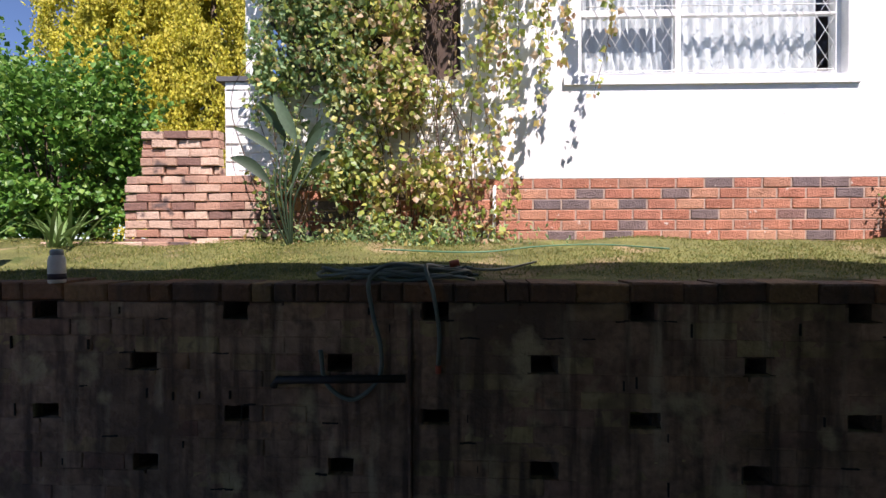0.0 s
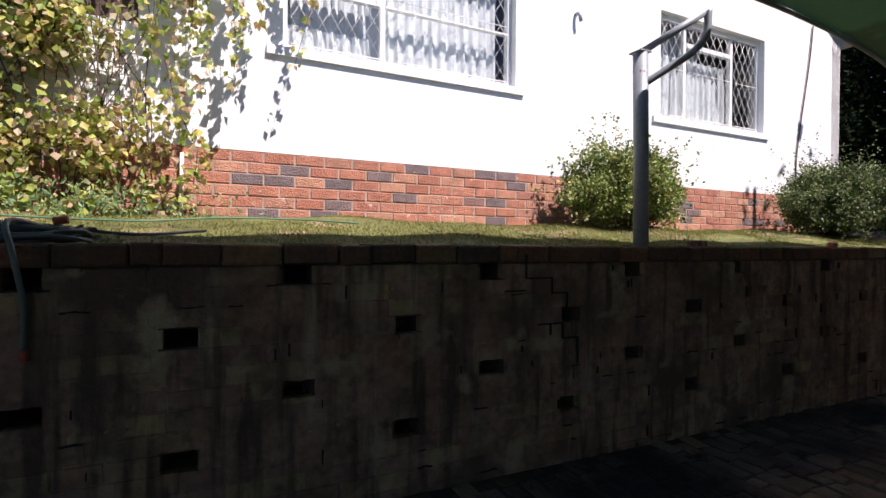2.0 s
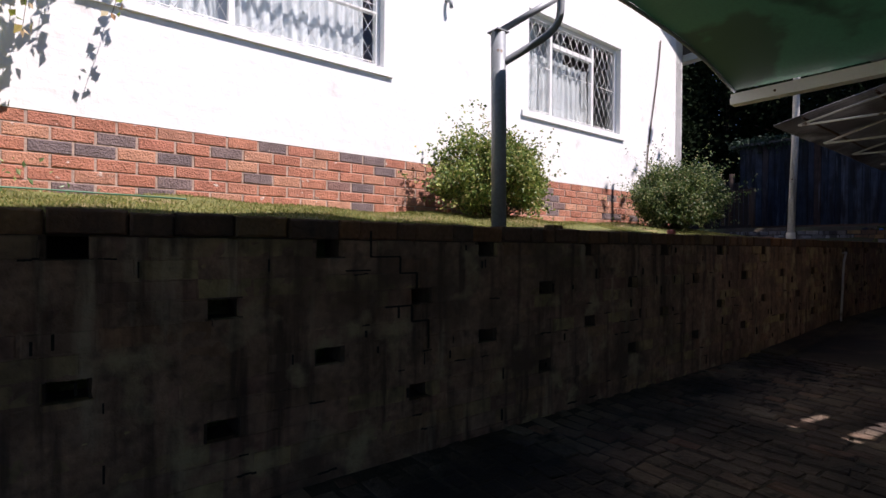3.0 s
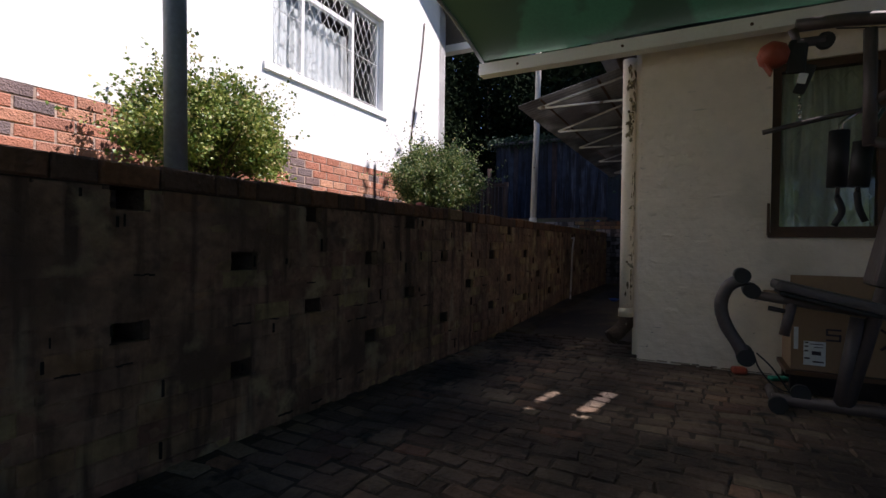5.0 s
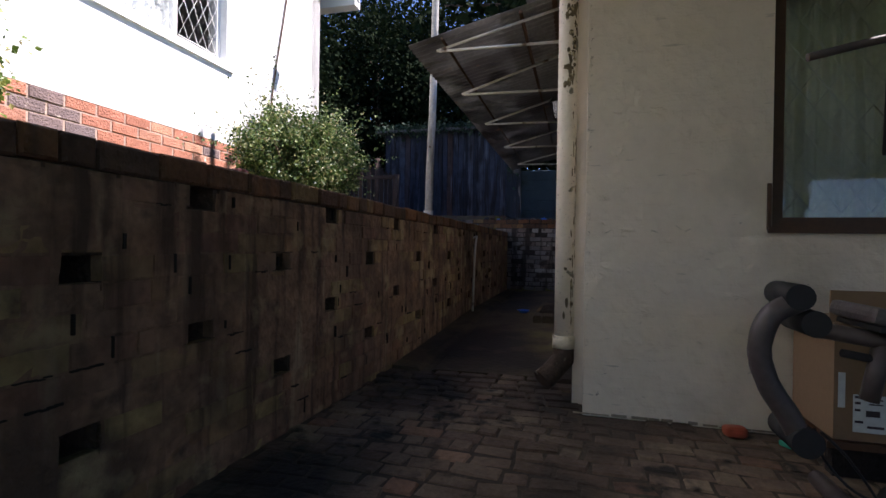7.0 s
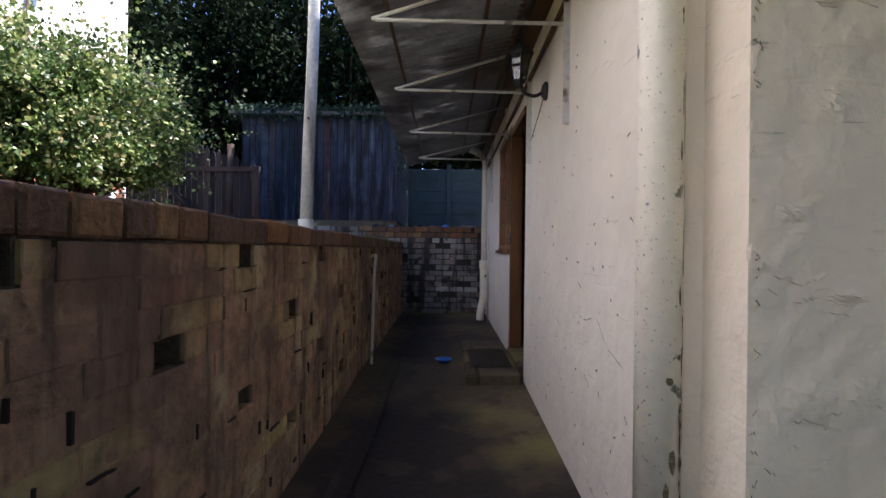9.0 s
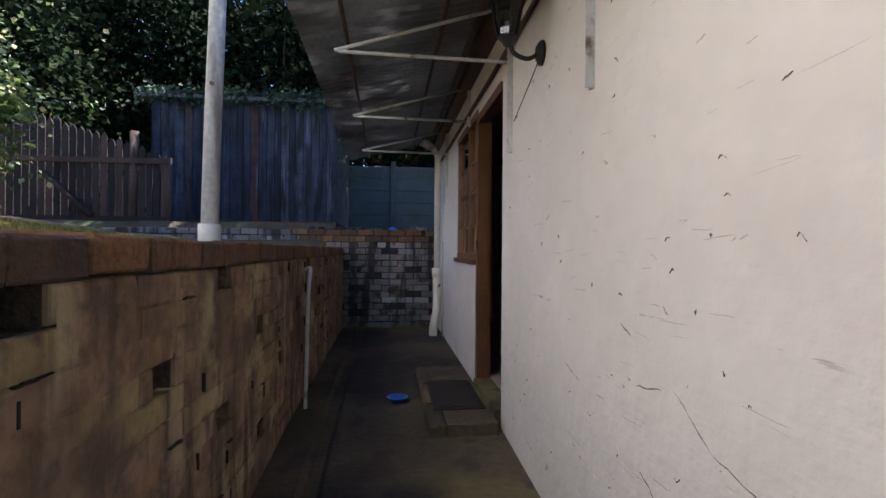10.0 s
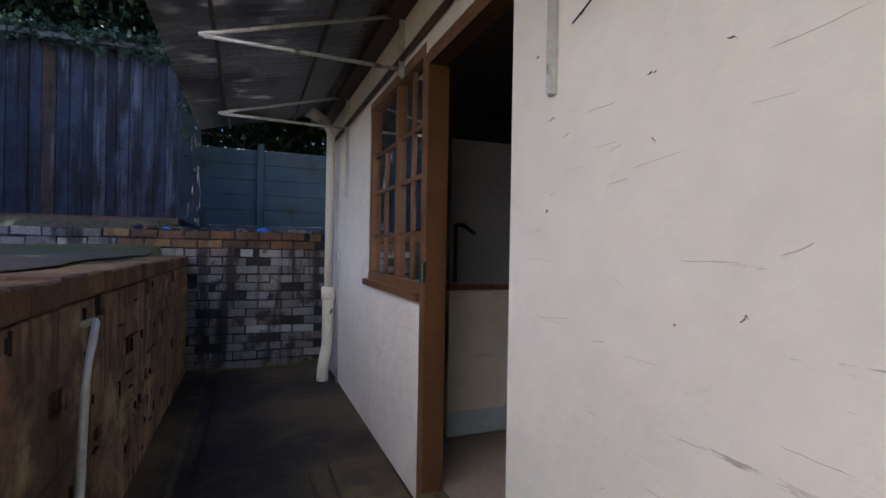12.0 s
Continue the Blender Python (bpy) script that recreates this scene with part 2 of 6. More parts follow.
M_VINE = leafmat("vine_leaf", [(0, (0.20, 0.30, 0.06)), (0.3, (0.42, 0.48, 0.10)), (0.5, (0.68, 0.62, 0.17)), (0.65, (0.46, 0.28, 0.15)), (0.85, (0.78, 0.64, 0.42)), (1, (0.24, 0.34, 0.10))], 0.4)
M_CREEP = leafmat("green_creeper_leaf", [(0, (0.14, 0.26, 0.10)), (0.5, (0.24, 0.37, 0.17)), (1, (0.48, 0.52, 0.18))], 0.4)
M_GOLD = leafmat("golden_conifer_scale", [(0, (0.44, 0.44, 0.04)), (0.5, (0.66, 0.60, 0.06)), (0.85, (0.80, 0.70, 0.12)), (1, (0.34, 0.36, 0.05))], 0.35, 0.7)
M_HEDGE = leafmat("hedge_leaf", [(0, (0.06, 0.16, 0.02)), (0.6, (0.12, 0.28, 0.04)), (1, (0.24, 0.38, 0.07))])
# The far trees' shade is put into these near-black leaf colours.
M_TREE = leafmat("shaded_tree_leaf", [(0, (0.006, 0.012, 0.006)), (0.7, (0.012, 0.023, 0.010)), (1, (0.024, 0.034, 0.014))], 0.1, 0.9, 0.04)
# Creeper leaves darkened in colour for the shade along the shed roof.
M_SHADE = leafmat("shaded_creeper_leaf", [(0, (0.012, 0.03, 0.016)), (0.7, (0.025, 0.06, 0.035)), (1, (0.05, 0.09, 0.05))], 0.1, 0.8)
M_STRAP = mat("strap_leaf", (0.16, 0.26, 0.08), 0.45, trans=0.3, grain=0.2, vary=0.3)
M_STREL = mat("leathery_leaf", (0.055, 0.095, 0.05), 0.6, trans=0.15, grain=0.2, vary=0.3)
M_BARK = mat("bark", (0.12, 0.085, 0.06), 0.95, bump=1, bscale=30, grain=0.35)
# Board and paling colours include the bluish shade there, besides weathered streaks.
M_SHEDW = mat("weathered_shaded_board", (1, 1, 1), 0.9, bump=0.8, bscale=40, grain=0.3, scale=5, ramp=[(0, (0.013, 0.018, 0.030)), (0.5, (0.027, 0.036, 0.058)), (0.85, (0.05, 0.06, 0.082)), (1, (0.055, 0.030, 0.022))],
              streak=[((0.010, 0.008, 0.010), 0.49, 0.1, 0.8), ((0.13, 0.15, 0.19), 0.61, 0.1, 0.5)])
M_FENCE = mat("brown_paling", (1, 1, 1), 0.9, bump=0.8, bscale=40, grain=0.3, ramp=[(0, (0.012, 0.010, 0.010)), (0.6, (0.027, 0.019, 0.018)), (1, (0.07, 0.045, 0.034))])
M_POLE = mat("grey_gum_pole", (0.42, 0.40, 0.36), 0.85, bump=0.6, bscale=35, grain=0.2, streak=[((0.13, 0.12, 0.11), 0.56, 0.12, 0.7), ((0.20, 0.19, 0.10), 0.62, 0.2, 0.4)])
M_VIBRA = mat("precast_concrete", (0.085, 0.115, 0.135), 0.9, bump=0.5, grain=0.2, scale=1.5, spots=[((0.06, 0.07, 0.06), 0.5, 1.5, 0.2)])
M_GREEN = mat("green_translucent_sheet", (0.035, 0.13, 0.07), 0.5, grain=0.15, scale=1.0, trans=0.06, spots=[((0.02, 0.055, 0.03), 0.47, 1.0, 0.04)])
M_STEEL = mat("painted_steel_tube", (0.30, 0.33, 0.35), 0.5, metal=0.2, grain=0.15, spots=[((0.14, 0.08, 0.05), 0.68, 12, 0.05)])
M_GALV = mat("galvanised_tube", (0.62, 0.63, 0.62), 0.45, metal=0.5, grain=0.15, spots=[((0.16, 0.11, 0.08), 0.6, 8, 0.1)])
M_CORR = mat("corrugated_sheet", (0.20, 0.20, 0.20), 0.45, trans=0.05, grain=0.25, scale=2, spots=[((0.07, 0.065, 0.065), 0.48, 1.2, 0.12), ((0.20, 0.12, 0.08), 0.66, 4, 0.08)])
M_WOOD = mat("varnished_frame_wood", (0.165, 0.075, 0.032), 0.4, grain=0.2, streak=[((0.10, 0.045, 0.02), 0.5, 0.12, 0.6), ((0.36, 0.18, 0.08), 0.62, 0.1, 0.5)])
M_BROWN = mat("dark_stained_wood", (0.075, 0.036, 0.018), 0.5, grain=0.2)
M_PIPE = mat("weathered_asbestos_pipe", (0.66, 0.60, 0.45), 0.6, bump=0.6, bscale=30, grain=0.08, spots=[((0.20, 0.17, 0.12), 0.63, 9, 0.05), ((0.12, 0.10, 0.08), 0.66, 40, 0.03)])
M_PIPEP = mat("pale_painted_pipe", (0.76, 0.70, 0.59), 0.55, bump=0.25, bscale=30, grain=0.07, spots=[((0.30, 0.26, 0.22), 0.645, 85, 0.03), ((0.17, 0.165, 0.125), 0.665, 7, 0.02)])
M_PVC = mat("white_pvc", (0.62, 0.60, 0.55), 0.5, grain=0.1, spots=[((0.3, 0.28, 0.24), 0.6, 6, 0.1)])
M_BLACK = mat("black_rubber", (0.018, 0.018, 0.02), 0.6)
M_HOSE = mat("grey_green_hose", (0.11, 0.14, 0.12), 0.45)
M_GHOSE = mat("green_hose", (0.08, 0.20, 0.12), 0.45)
M_GYM = mat("charcoal_powder_coat", (0.085, 0.07, 0.07), 0.45, grain=0.15)
M_VINYL = mat("worn_grey_vinyl", (0.10, 0.085, 0.085), 0.5, grain=0.15, bump=0.2)
M_CHROME = mat("chrome", (0.6, 0.6, 0.6), 0.2, metal=1)
M_CARD = mat("brown_cardboard", (0.25, 0.165, 0.10), 0.85, grain=0.06, scale=2)
M_PAPER = mat("shipping_label_paper", (0.62, 0.66, 0.66), 0.7)
M_INK = mat("dark_print", (0.04, 0.03, 0.04), 0.7)
M_ORANGE = mat("orange_plastic", (0.36, 0.075, 0.04), 0.5)
M_BLUE = mat("blue_plastic", (0.03, 0.16, 0.60), 0.4)
M_TEAL = mat("teal_cloth", (0.03, 0.33, 0.24), 0.7)
M_CURT = mat("white_lace_curtain", (0.84, 0.87, 0.88), 0.8, trans=0.3, grain=0.06)
# Grey-blue lining: the dimness behind the lace is in the colour.
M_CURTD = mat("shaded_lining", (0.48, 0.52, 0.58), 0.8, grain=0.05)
M_CURTG = mat("dull_lace_curtain", (0.90, 0.90, 0.84), 0.85, grain=0.12)
M_ROOM = mat("room_wall", (0.30, 0.27, 0.24), 0.8)
M_DARKROOM = mat("shaded_porch_brown", (0.085, 0.055, 0.04), 0.8)
M_SLATE = mat("dark_roof", (0.10, 0.10, 0.11), 0.7)
M_MAT = mat("coir_doormat", (0.055, 0.045, 0.04), 0.95, bump=1, bscale=120)
M_LAMPG = glass("smoked_lamp_glass", (0.45, 0.45, 0.42), 0.3)
M_GLASS = glass("window_glass")
M_GLASSW = glass("dusty_window_glass", (0.95, 0.97, 0.95), 0.15)


def part(name, bm, material, parent=None, label="", kind="", smooth=False):
    me = bpy.data.meshes.new(name)
    if smooth:
        for f in bm.faces:
            f.smooth = True
    bm.to_mesh(me)
    bm.free()
    me.materials.append(material)
    ob = new(name, me)
    ob.parent = parent
    return tagged(ob, label, "", "", kind)


def add_box(bm, x0, x1, y0, y1, z0, z1, m=None):
    vs = [bm.verts.new((x, y, z)) for z in (z0, z1) for x, y in ((x0, y0), (x1, y0), (x1, y1), (x0, y1))]
    for f in ((0, 3, 2, 1), (4, 5, 6, 7), (0, 1, 5, 4), (1, 2, 6, 5), (2, 3, 7, 6), (3, 0, 4, 7)):
        bm.faces.new([vs[i] for i in f])
    if m is not None:
        bmesh.ops.transform(bm, matrix=m, verts=vs)
    return vs


def box(name, x0, x1, y0, y1, z0, z1, material, parent=None, label="", kind="", m=None):
    bm = bmesh.new()
    add_box(bm, x0, x1, y0, y1, z0, z1, m)
    return part(name, bm, material, parent, label, kind)


def wall_with_holes(name, plane, x0, x1, z0, z1, thick, holes, material, label=""):
    """Wall slab along its own x, thickness along +y, with rectangular openings (x0, x1, z0, z1)."""
    xs = sorted({x0, x1, *[h[0] for h in holes], *[h[1] for h in holes]})
    zs = sorted({z0, z1, *[h[2] for h in holes], *[h[3] for h in holes]})
    bm = bmesh.new()
    solid = {}
    for i in range(len(xs) - 1):
        for k in range(len(zs) - 1):
            cx, cz = (xs[i] + xs[i + 1]) / 2, (zs[k] + zs[k + 1]) / 2
            solid[i, k] = not any(h[0] < cx < h[1] and h[2] < cz < h[3] for h in holes)
    vs = {}

    def v(i, s, k):
        if (i, s, k) not in vs:
            vs[i, s, k] = bm.verts.new((xs[i], thick * s, zs[k]))
        return vs[i, s, k]
    for (i, k), s in solid.items():
        if not s:
            continue
        bm.faces.new([v(i, 0, k), v(i + 1, 0, k), v(i + 1, 0, k + 1), v(i, 0, k + 1)])
        bm.faces.new([v(i, 1, k + 1), v(i + 1, 1, k + 1), v(i + 1, 1, k), v(i, 1, k)])
        if not solid.get((i - 1, k)):
            bm.faces.new([v(i, 0, k), v(i, 0, k + 1), v(i, 1, k + 1), v(i, 1, k)])
        if not solid.get((i + 1, k)):
            bm.faces.new([v(i + 1, 0, k), v(i + 1, 1, k), v(i + 1, 1, k + 1), v(i + 1, 0, k + 1)])
        if not solid.get((i, k - 1)):
            bm.faces.new([v(i, 0, k), v(i, 1, k), v(i + 1, 1, k), v(i + 1, 0, k)])
        if not solid.get((i, k + 1)):
            bm.faces.new([v(i, 0, k + 1), v(i + 1, 0, k + 1), v(i + 1, 1, k + 1), v(i, 1, k + 1)])
    bm.transform(plane)
    return part(name, bm, material, None, label, "structure")


HOUSE = pose(0, 4.65, 0, 0, 0, math.degrees(math.atan(0.015)))      # the white house's front wall plane
RW = pose(0, 2.47, 0, 0, 0, -math.degrees(math.atan(0.019)))        # the retaining wall's face
WEST = pose(6.4, 0, 0, 0, 0, -90)                                   # outbuilding's west wall: own x runs to -y, thickness to +x
NORTH = pose(0, 0.95, 0, 0, 0, 180)


def tube(bm, pts, r, seg=10, r2=None):
    """A round tube through the points; r may taper to r2."""
    pts = [Vector(p) for p in pts]
    rings, n = [], len(pts)
    up = Vector((0.31, 0.17, 0.94))
    for i, p in enumerate(pts):
        d = (pts[min(i + 1, n - 1)] - pts[max(i - 1, 0)]).normalized()
        a = d.cross(up)
        if a.length < 0.1:
            a = d.cross(Vector((1, 0, 0)))
        a.normalize()
        b = d.cross(a)
        rr = r + ((r2 if r2 is not None else r) - r) * i / (n - 1)
        rings.append([bm.verts.new(p + rr * (math.cos(2 * math.pi * k / seg) * a + math.sin(2 * math.pi * k / seg) * b)) for k in range(seg)])
    for a, b in zip(rings, rings[1:]):
        for k in range(seg):
            f = bm.faces.new([a[k], a[(k + 1) % seg], b[(k + 1) % seg], b[k]])
            f.smooth = True
    bm.faces.new(rings[0][::-1])
    bm.faces.new(rings[-1])


def pipe(name, pts, r, material, parent=None, label="", seg=12, r2=None):
    bm = bmesh.new()
    tube(bm, pts, r, seg, r2)
    bmesh.ops.recalc_face_normals(bm, faces=bm.faces)
    return part(name, bm, material, parent, label)


def smooth_path(pts, n=8):
    """Catmull-Rom through the points."""
    P = [Vector(p) for p in pts]
    P = [2 * P[0] - P[1], *P, 2 * P[-1] - P[-2]]
    out = []
    for i in range(1, len(P) - 2):
        for k in range(n):
            t = k / n
            a, b, c, d = P[i - 1], P[i], P[i + 1], P[i + 2]
            out.append(0.5 * (2 * b + (c - a) * t + (2 * a - 5 * b + 4 * c - d) * t * t + (3 * b - a - 3 * c + d) * t ** 3))
    return out + [P[-2]]


def soft_box(name, size, material, parent=None, bevel=0.01, m=None, label="", seg=2):
    """A box with rounded edges, centred at the origin, then moved by m."""
    bm = bmesh.new()
    x, y, z = (s / 2 for s in size)
    add_box(bm, -x, x, -y, y, -z, z)
    bmesh.ops.bevel(bm, geom=bm.edges[:], offset=bevel, segments=seg, profile=0.6, affect="EDGES")
    if m is not None:
        bm.transform(m)
    return part(name, bm, material, parent, label)


def empty(name, at, label, category, group=""):
    ob = new(name)
    ob.empty_display_size = 0.1
    ob.location = at
    bpy.context.view_layer.update()
    return tagged(ob, label, category, group)


def adopt(parent, *kids):
    """Parents world-built parts to a thing without moving them."""
    for k in kids:
        k.parent = parent
        k.matrix_parent_inverse = parent.matrix_basis.inverted()


def mesh_np(name, verts, faces, material, parent=None, kind="", label=""):
    me = bpy.data.meshes.new(name)
    me.from_pydata(verts.tolist() if hasattr(verts, "tolist") else verts, [], faces.tolist() if hasattr(faces, "tolist") else faces)
    me.materials.append(material)
    ob = new(name, me)
    ob.parent = parent
    return tagged(ob, label, "", "", kind)


def leaves(name, at, size, material, rng, spread=0.9, droop=0.2, width=0.45, parent=None, label="", away=None):
    """Folded pointed leaves at the points (n x 3), turned at random, leaning away from the point away."""
    n = len(at)
    d = rng.normal(size=(n, 3)) * spread
    if away is not None:
        d += (at - np.array(away)) / (np.linalg.norm(at - np.array(away), axis=1, keepdims=True) + 1e-6)
    d[:, 2] -= droop
    d /= np.linalg.norm(d, axis=1, keepdims=True)
    side = np.cross(d, rng.normal(size=(n, 3)))
    side /= np.linalg.norm(side, axis=1, keepdims=True) + 1e-9
    nrm = np.cross(side, d)
    s = (size * rng.uniform(0.55, 1.3, n))[:, None]
    base, tip = at, at + d * s
    mid = at + d * s * 0.45
    v = np.stack([base, mid + side * s * width + nrm * s * 0.12, tip, mid - side * s * width + nrm * s * 0.12], 1).reshape(-1, 3)
    i = np.arange(n)[:, None] * 4
    f = np.concatenate([i + [0, 1, 2], i + [0, 2, 3]], 1).reshape(-1, 3)
    return mesh_np(name, v, f, material, parent, "", label)


def clumps(rng, centre, radii, count, each, r, low=-1.0, shell=0.6):
    """Points in clumps inside an uneven ellipsoid."""
    d = rng.normal(size=(count, 3))
    d /= np.linalg.norm(d, axis=1, keepdims=True)
    d[:, 2] = np.maximum(d[:, 2], low)
    rad = rng.uniform(shell, 1.0, count) * (1 + 0.16 * np.sin(d[:, 0] * 5 + 1) * np.cos(d[:, 2] * 4) + rng.normal(size=count) * 0.08)
    c = np.array(centre) + d * rad[:, None] * np.array(radii)
    p = c[rng.integers(0, count, count * each)] + rng.normal(size=(count * each, 3)) * r
    return c, p


def shrub(name, centre, radii, material, label, n=150, each=45, leaf=0.055, seed=1, category="bush", base_z=1.4, shell=0.45, r=0.055, stem=True, low=-0.75):
    rng = np.random.default_rng(seed)
    top = empty(name, (centre[0], centre[1], base_z), label, category)
    c, p = clumps(rng, centre, radii, n, each, r, low, shell)
    p = p[p[:, 2] > base_z + 0.02]
    tips = []
    for e in c[rng.uniform(size=len(c)) < 0.65]:
        d = (e - np.array(centre)) / np.array(radii)
        d = d / (np.linalg.norm(d) + 1e-6) + rng.normal(size=3) * 0.45 + np.array([0, 0, 0.45])
        ln = rng.uniform(0.14, 0.50) * max(radii)
        tips += [e + d * ln * s + rng.normal(size=3) * 0.02 for s in np.linspace(0, 1, 26)]
    tips = np.array([q for q in tips if q[2] > base_z + 0.05])
    lf = leaves("foliage", np.concatenate([p, tips]), leaf, material, rng, away=centre)
    bm = bmesh.new()
    for k in range(0, len(c), 5 if stem else 9):
        a = Vector((centre[0] + rng.normal() * 0.05, centre[1] + rng.normal() * 0.05, base_z - 0.03))
        e = Vector(c[k])
        m = a.lerp(e, 0.5) + Vector((rng.normal() * 0.04, rng.normal() * 0.04, 0.05))
        tube(bm, [a, m, e], 0.012, 5, 0.004)
    st = part("stem_tangle", bm, M_BARK, kind="stuff")
    adopt(top, lf, st)
    return top


def tree(name, at, trunk_h, radii, material, label, seed, n=110, each=70, leaf=0.2, r=0.4, base_r=0.2, low=-0.6, shell=0.5):
    rng = np.random.default_rng(seed)
    top = empty(name, at, label, "tree")
    x, y, z = at
    centre = (x, y, z + trunk_h + radii[2] * 0.6)
    c, p = clumps(rng, centre, radii, n, each, r, low, shell)
    lf = leaves("crown", p, leaf, material, rng, away=centre, droop=0.4)
    bm = bmesh.new()
    fork = Vector((x, y, z + trunk_h))
    tube(bm, smooth_path([(x, y, z - 0.1), (x + 0.1, y - 0.05, z + trunk_h * 0.5), fork], 4), base_r, 10, base_r * 0.7)
    for k in range(0, n, 6):
        e = Vector(c[k])
        tube(bm, smooth_path([fork, fork.lerp(e, 0.5) + Vector((0, 0, 0.3)), e], 3), base_r * 0.4, 6, 0.02)
    tr = part("trunk", bm, M_BARK)
    adopt(top, lf, tr)
    return top


_bricks = {}


def brick_mesh(length, height, depth, k, material, chamfer=0.006, wobble=1):
    """One brick: long side along x, face at y = 0, a worn edge round the face, corners a little out of true."""
    key = (round(length, 3), round(height, 3), round(depth, 3), k, material.name, wobble)
    if key not in _bricks:
        rr = random.Random(k * 17 + int(length * 1000))
        l, h, c = length / 2, height / 2, chamfer
        j = lambda s: wobble * rr.uniform(-s, s)
        ring = lambda y, ins, s: [((-l + ins) + j(s), y, (-h + ins) + j(s)), ((l - ins) + j(s), y, (-h + ins) + j(s)), ((l - ins) + j(s), y, (h - ins) + j(s)), ((-l + ins) + j(s), y, (h - ins) + j(s))]
        v = ring(0, c, 0.002) + ring(c, 0, 0.0015) + ring(depth, 0, 0)
        f = [(0, 1, 2, 3), (11, 10, 9, 8)]
        for a in (0, 4):
            f += [(a + i, a + 4 + i, a + 4 + (i + 1) % 4, a + (i + 1) % 4) for i in range(4)]
        me = bpy.data.meshes.new("brick")
        me.from_pydata(v, [], f)
        me.materials.append(material)
        _bricks[key] = me
    return _bricks[key]


def lay(pieces, name, parent, rest_name, rest_material, nearest=300):
    """pieces: (mesh, matrix, near). Those near, up to nearest, become objects; the rest one joined mesh."""
    near = [p for p in pieces if p[2]][:nearest]
    chosen = {id(p) for p in near}
    V, F = [], []
    for p in pieces:
        me, m, _ = p
        if id(p) in chosen:
            ob = new(name, me)
            ob.parent = parent
            ob.matrix_basis = m
        else:
            b = len(V)
            V += [m @ v.co for v in me.vertices]
            F += [[b + i for i in f.vertices] for f in me.polygons]
    if V:
        mesh_np(rest_name, [tuple(v) for v in V], F, rest_material, parent, "stuff")


# ---- ground ----
def rw_y(x):
    return 2.47 - 0.019 * min(x, 8.3)


def ground_z(x, y):
    """Height of the upper garden: level at the retaining wall, rising to the house."""
    t = min(1, max(0, (y - 2.6) / 2.0))
    z = 1.27 + 0.24 * t * t * (3 - 2 * t) + 0.015 * math.sin(x * 2.1 + y) + 0.012 * math.sin(x * 5.3 - y * 3)
    if x > 9:
        z = z * (1 - min(1, (x - 9) / 3)) + 1.29 * min(1, (x - 9) / 3)
    if x > 13.2:
        z = 1.29 + 0.33 * min(1, (x - 13.2) / 0.3)
    if y > 9:
        z += 0.02 * (y - 9)
    return z


def build_ground():
    """One sheet: the low yard with its paving level, the raised garden round it, out to the horizon."""
    fine_x = [round(-6 + 0.25 * i, 3) for i in range(0, 93)]
    xs = [-3000, -400, -60, -20, -10] + fine_x + [19, 25, 60, 400, 3000]
    ys = [-3000, -400, -60, -20, -8.0, -4, 0, 2.55, 2.58] + [round(2.8 + 0.2 * i, 3) for i in range(0, 36)] + [10.5, 14, 25, 60, 400, 3000]
    bm = bmesh.new()
    g = []
    for x in xs:
        row = []
        for y in ys:
            yy = {2.55: rw_y(x) + 0.225, 2.58: rw_y(x) + 0.234}.get(y, y) if abs(x) < 20 else y
            z = (-0.06 if x < 13.35 else 1.5) if y <= 2.56 else ground_z(max(-6, min(x, 17)), min(yy, 14))
            row.append(bm.verts.new((x, yy, z)))
        g.append(row)
    for i in range(len(xs) - 1):
        for k in range(len(ys) - 1):
            f = bm.faces.new([g[i][k], g[i + 1][k], g[i + 1][k + 1], g[i][k + 1]])
            f.smooth = True
    part("ground", bm, M_GRASS, None, "", "structure")


build_ground()
# bare soil under the trees at the far end
bm = bmesh.new()
G = [[bm.verts.new((9.25 + 0.25 * i, 2.6 + 0.2 * k, ground_z(9.25 + 0.25 * i, 2.6 + 0.2 * k) + 0.016 + 0.008 * math.sin(i * 3.1 + k))) for k in range(46)] for i in range(33)]
for i in range(32):
    for k in range(45):
        bm.faces.new([G[i][k], G[i + 1][k], G[i + 1][k + 1], G[i][k + 1]])
part("soil", bm, M_EARTH, None, "", "structure")

# grass blades over the sunny lawn
rng = np.random.default_rng(5)
n = 170000
gx, gy = rng.uniform(-5, 9.8, n), 2.73 + 1.9 * rng.uniform(0, 1, n) ** 1.15
patch = np.array([noise.noise((x * 0.9, y * 1.3, 3)) for x, y in zip(gx, gy)])
keep = patch + rng.normal(size=n) * 0.18 > -0.12
gx, gy = gx[keep], gy[keep]
gz = np.array([ground_z(x, y) for x, y in zip(gx, gy)])
gob = leaves("grass", np.stack([gx, gy, gz - 0.003], 1), 0.022, M_BLADE, rng, spread=0.7, droop=-0.8, width=0.12)
tagged(gob, "short patchy green and straw-coloured lawn grass", "grass", "", "stuff")

# ---- retaining wall ----
COURSE = 0.0883
holes = []
for k in range(-3, 13):
    x = -1.165 + 1.035 * (k + 1)
    holes.append((x, 1.143))
    holes.append((x, 0.607))
    holes.append((x - 0.49, 0.873))
    holes.append((x - 0.49, 0.342))
holes = [(x, z) for x, z in holes if -4 < x < 13]


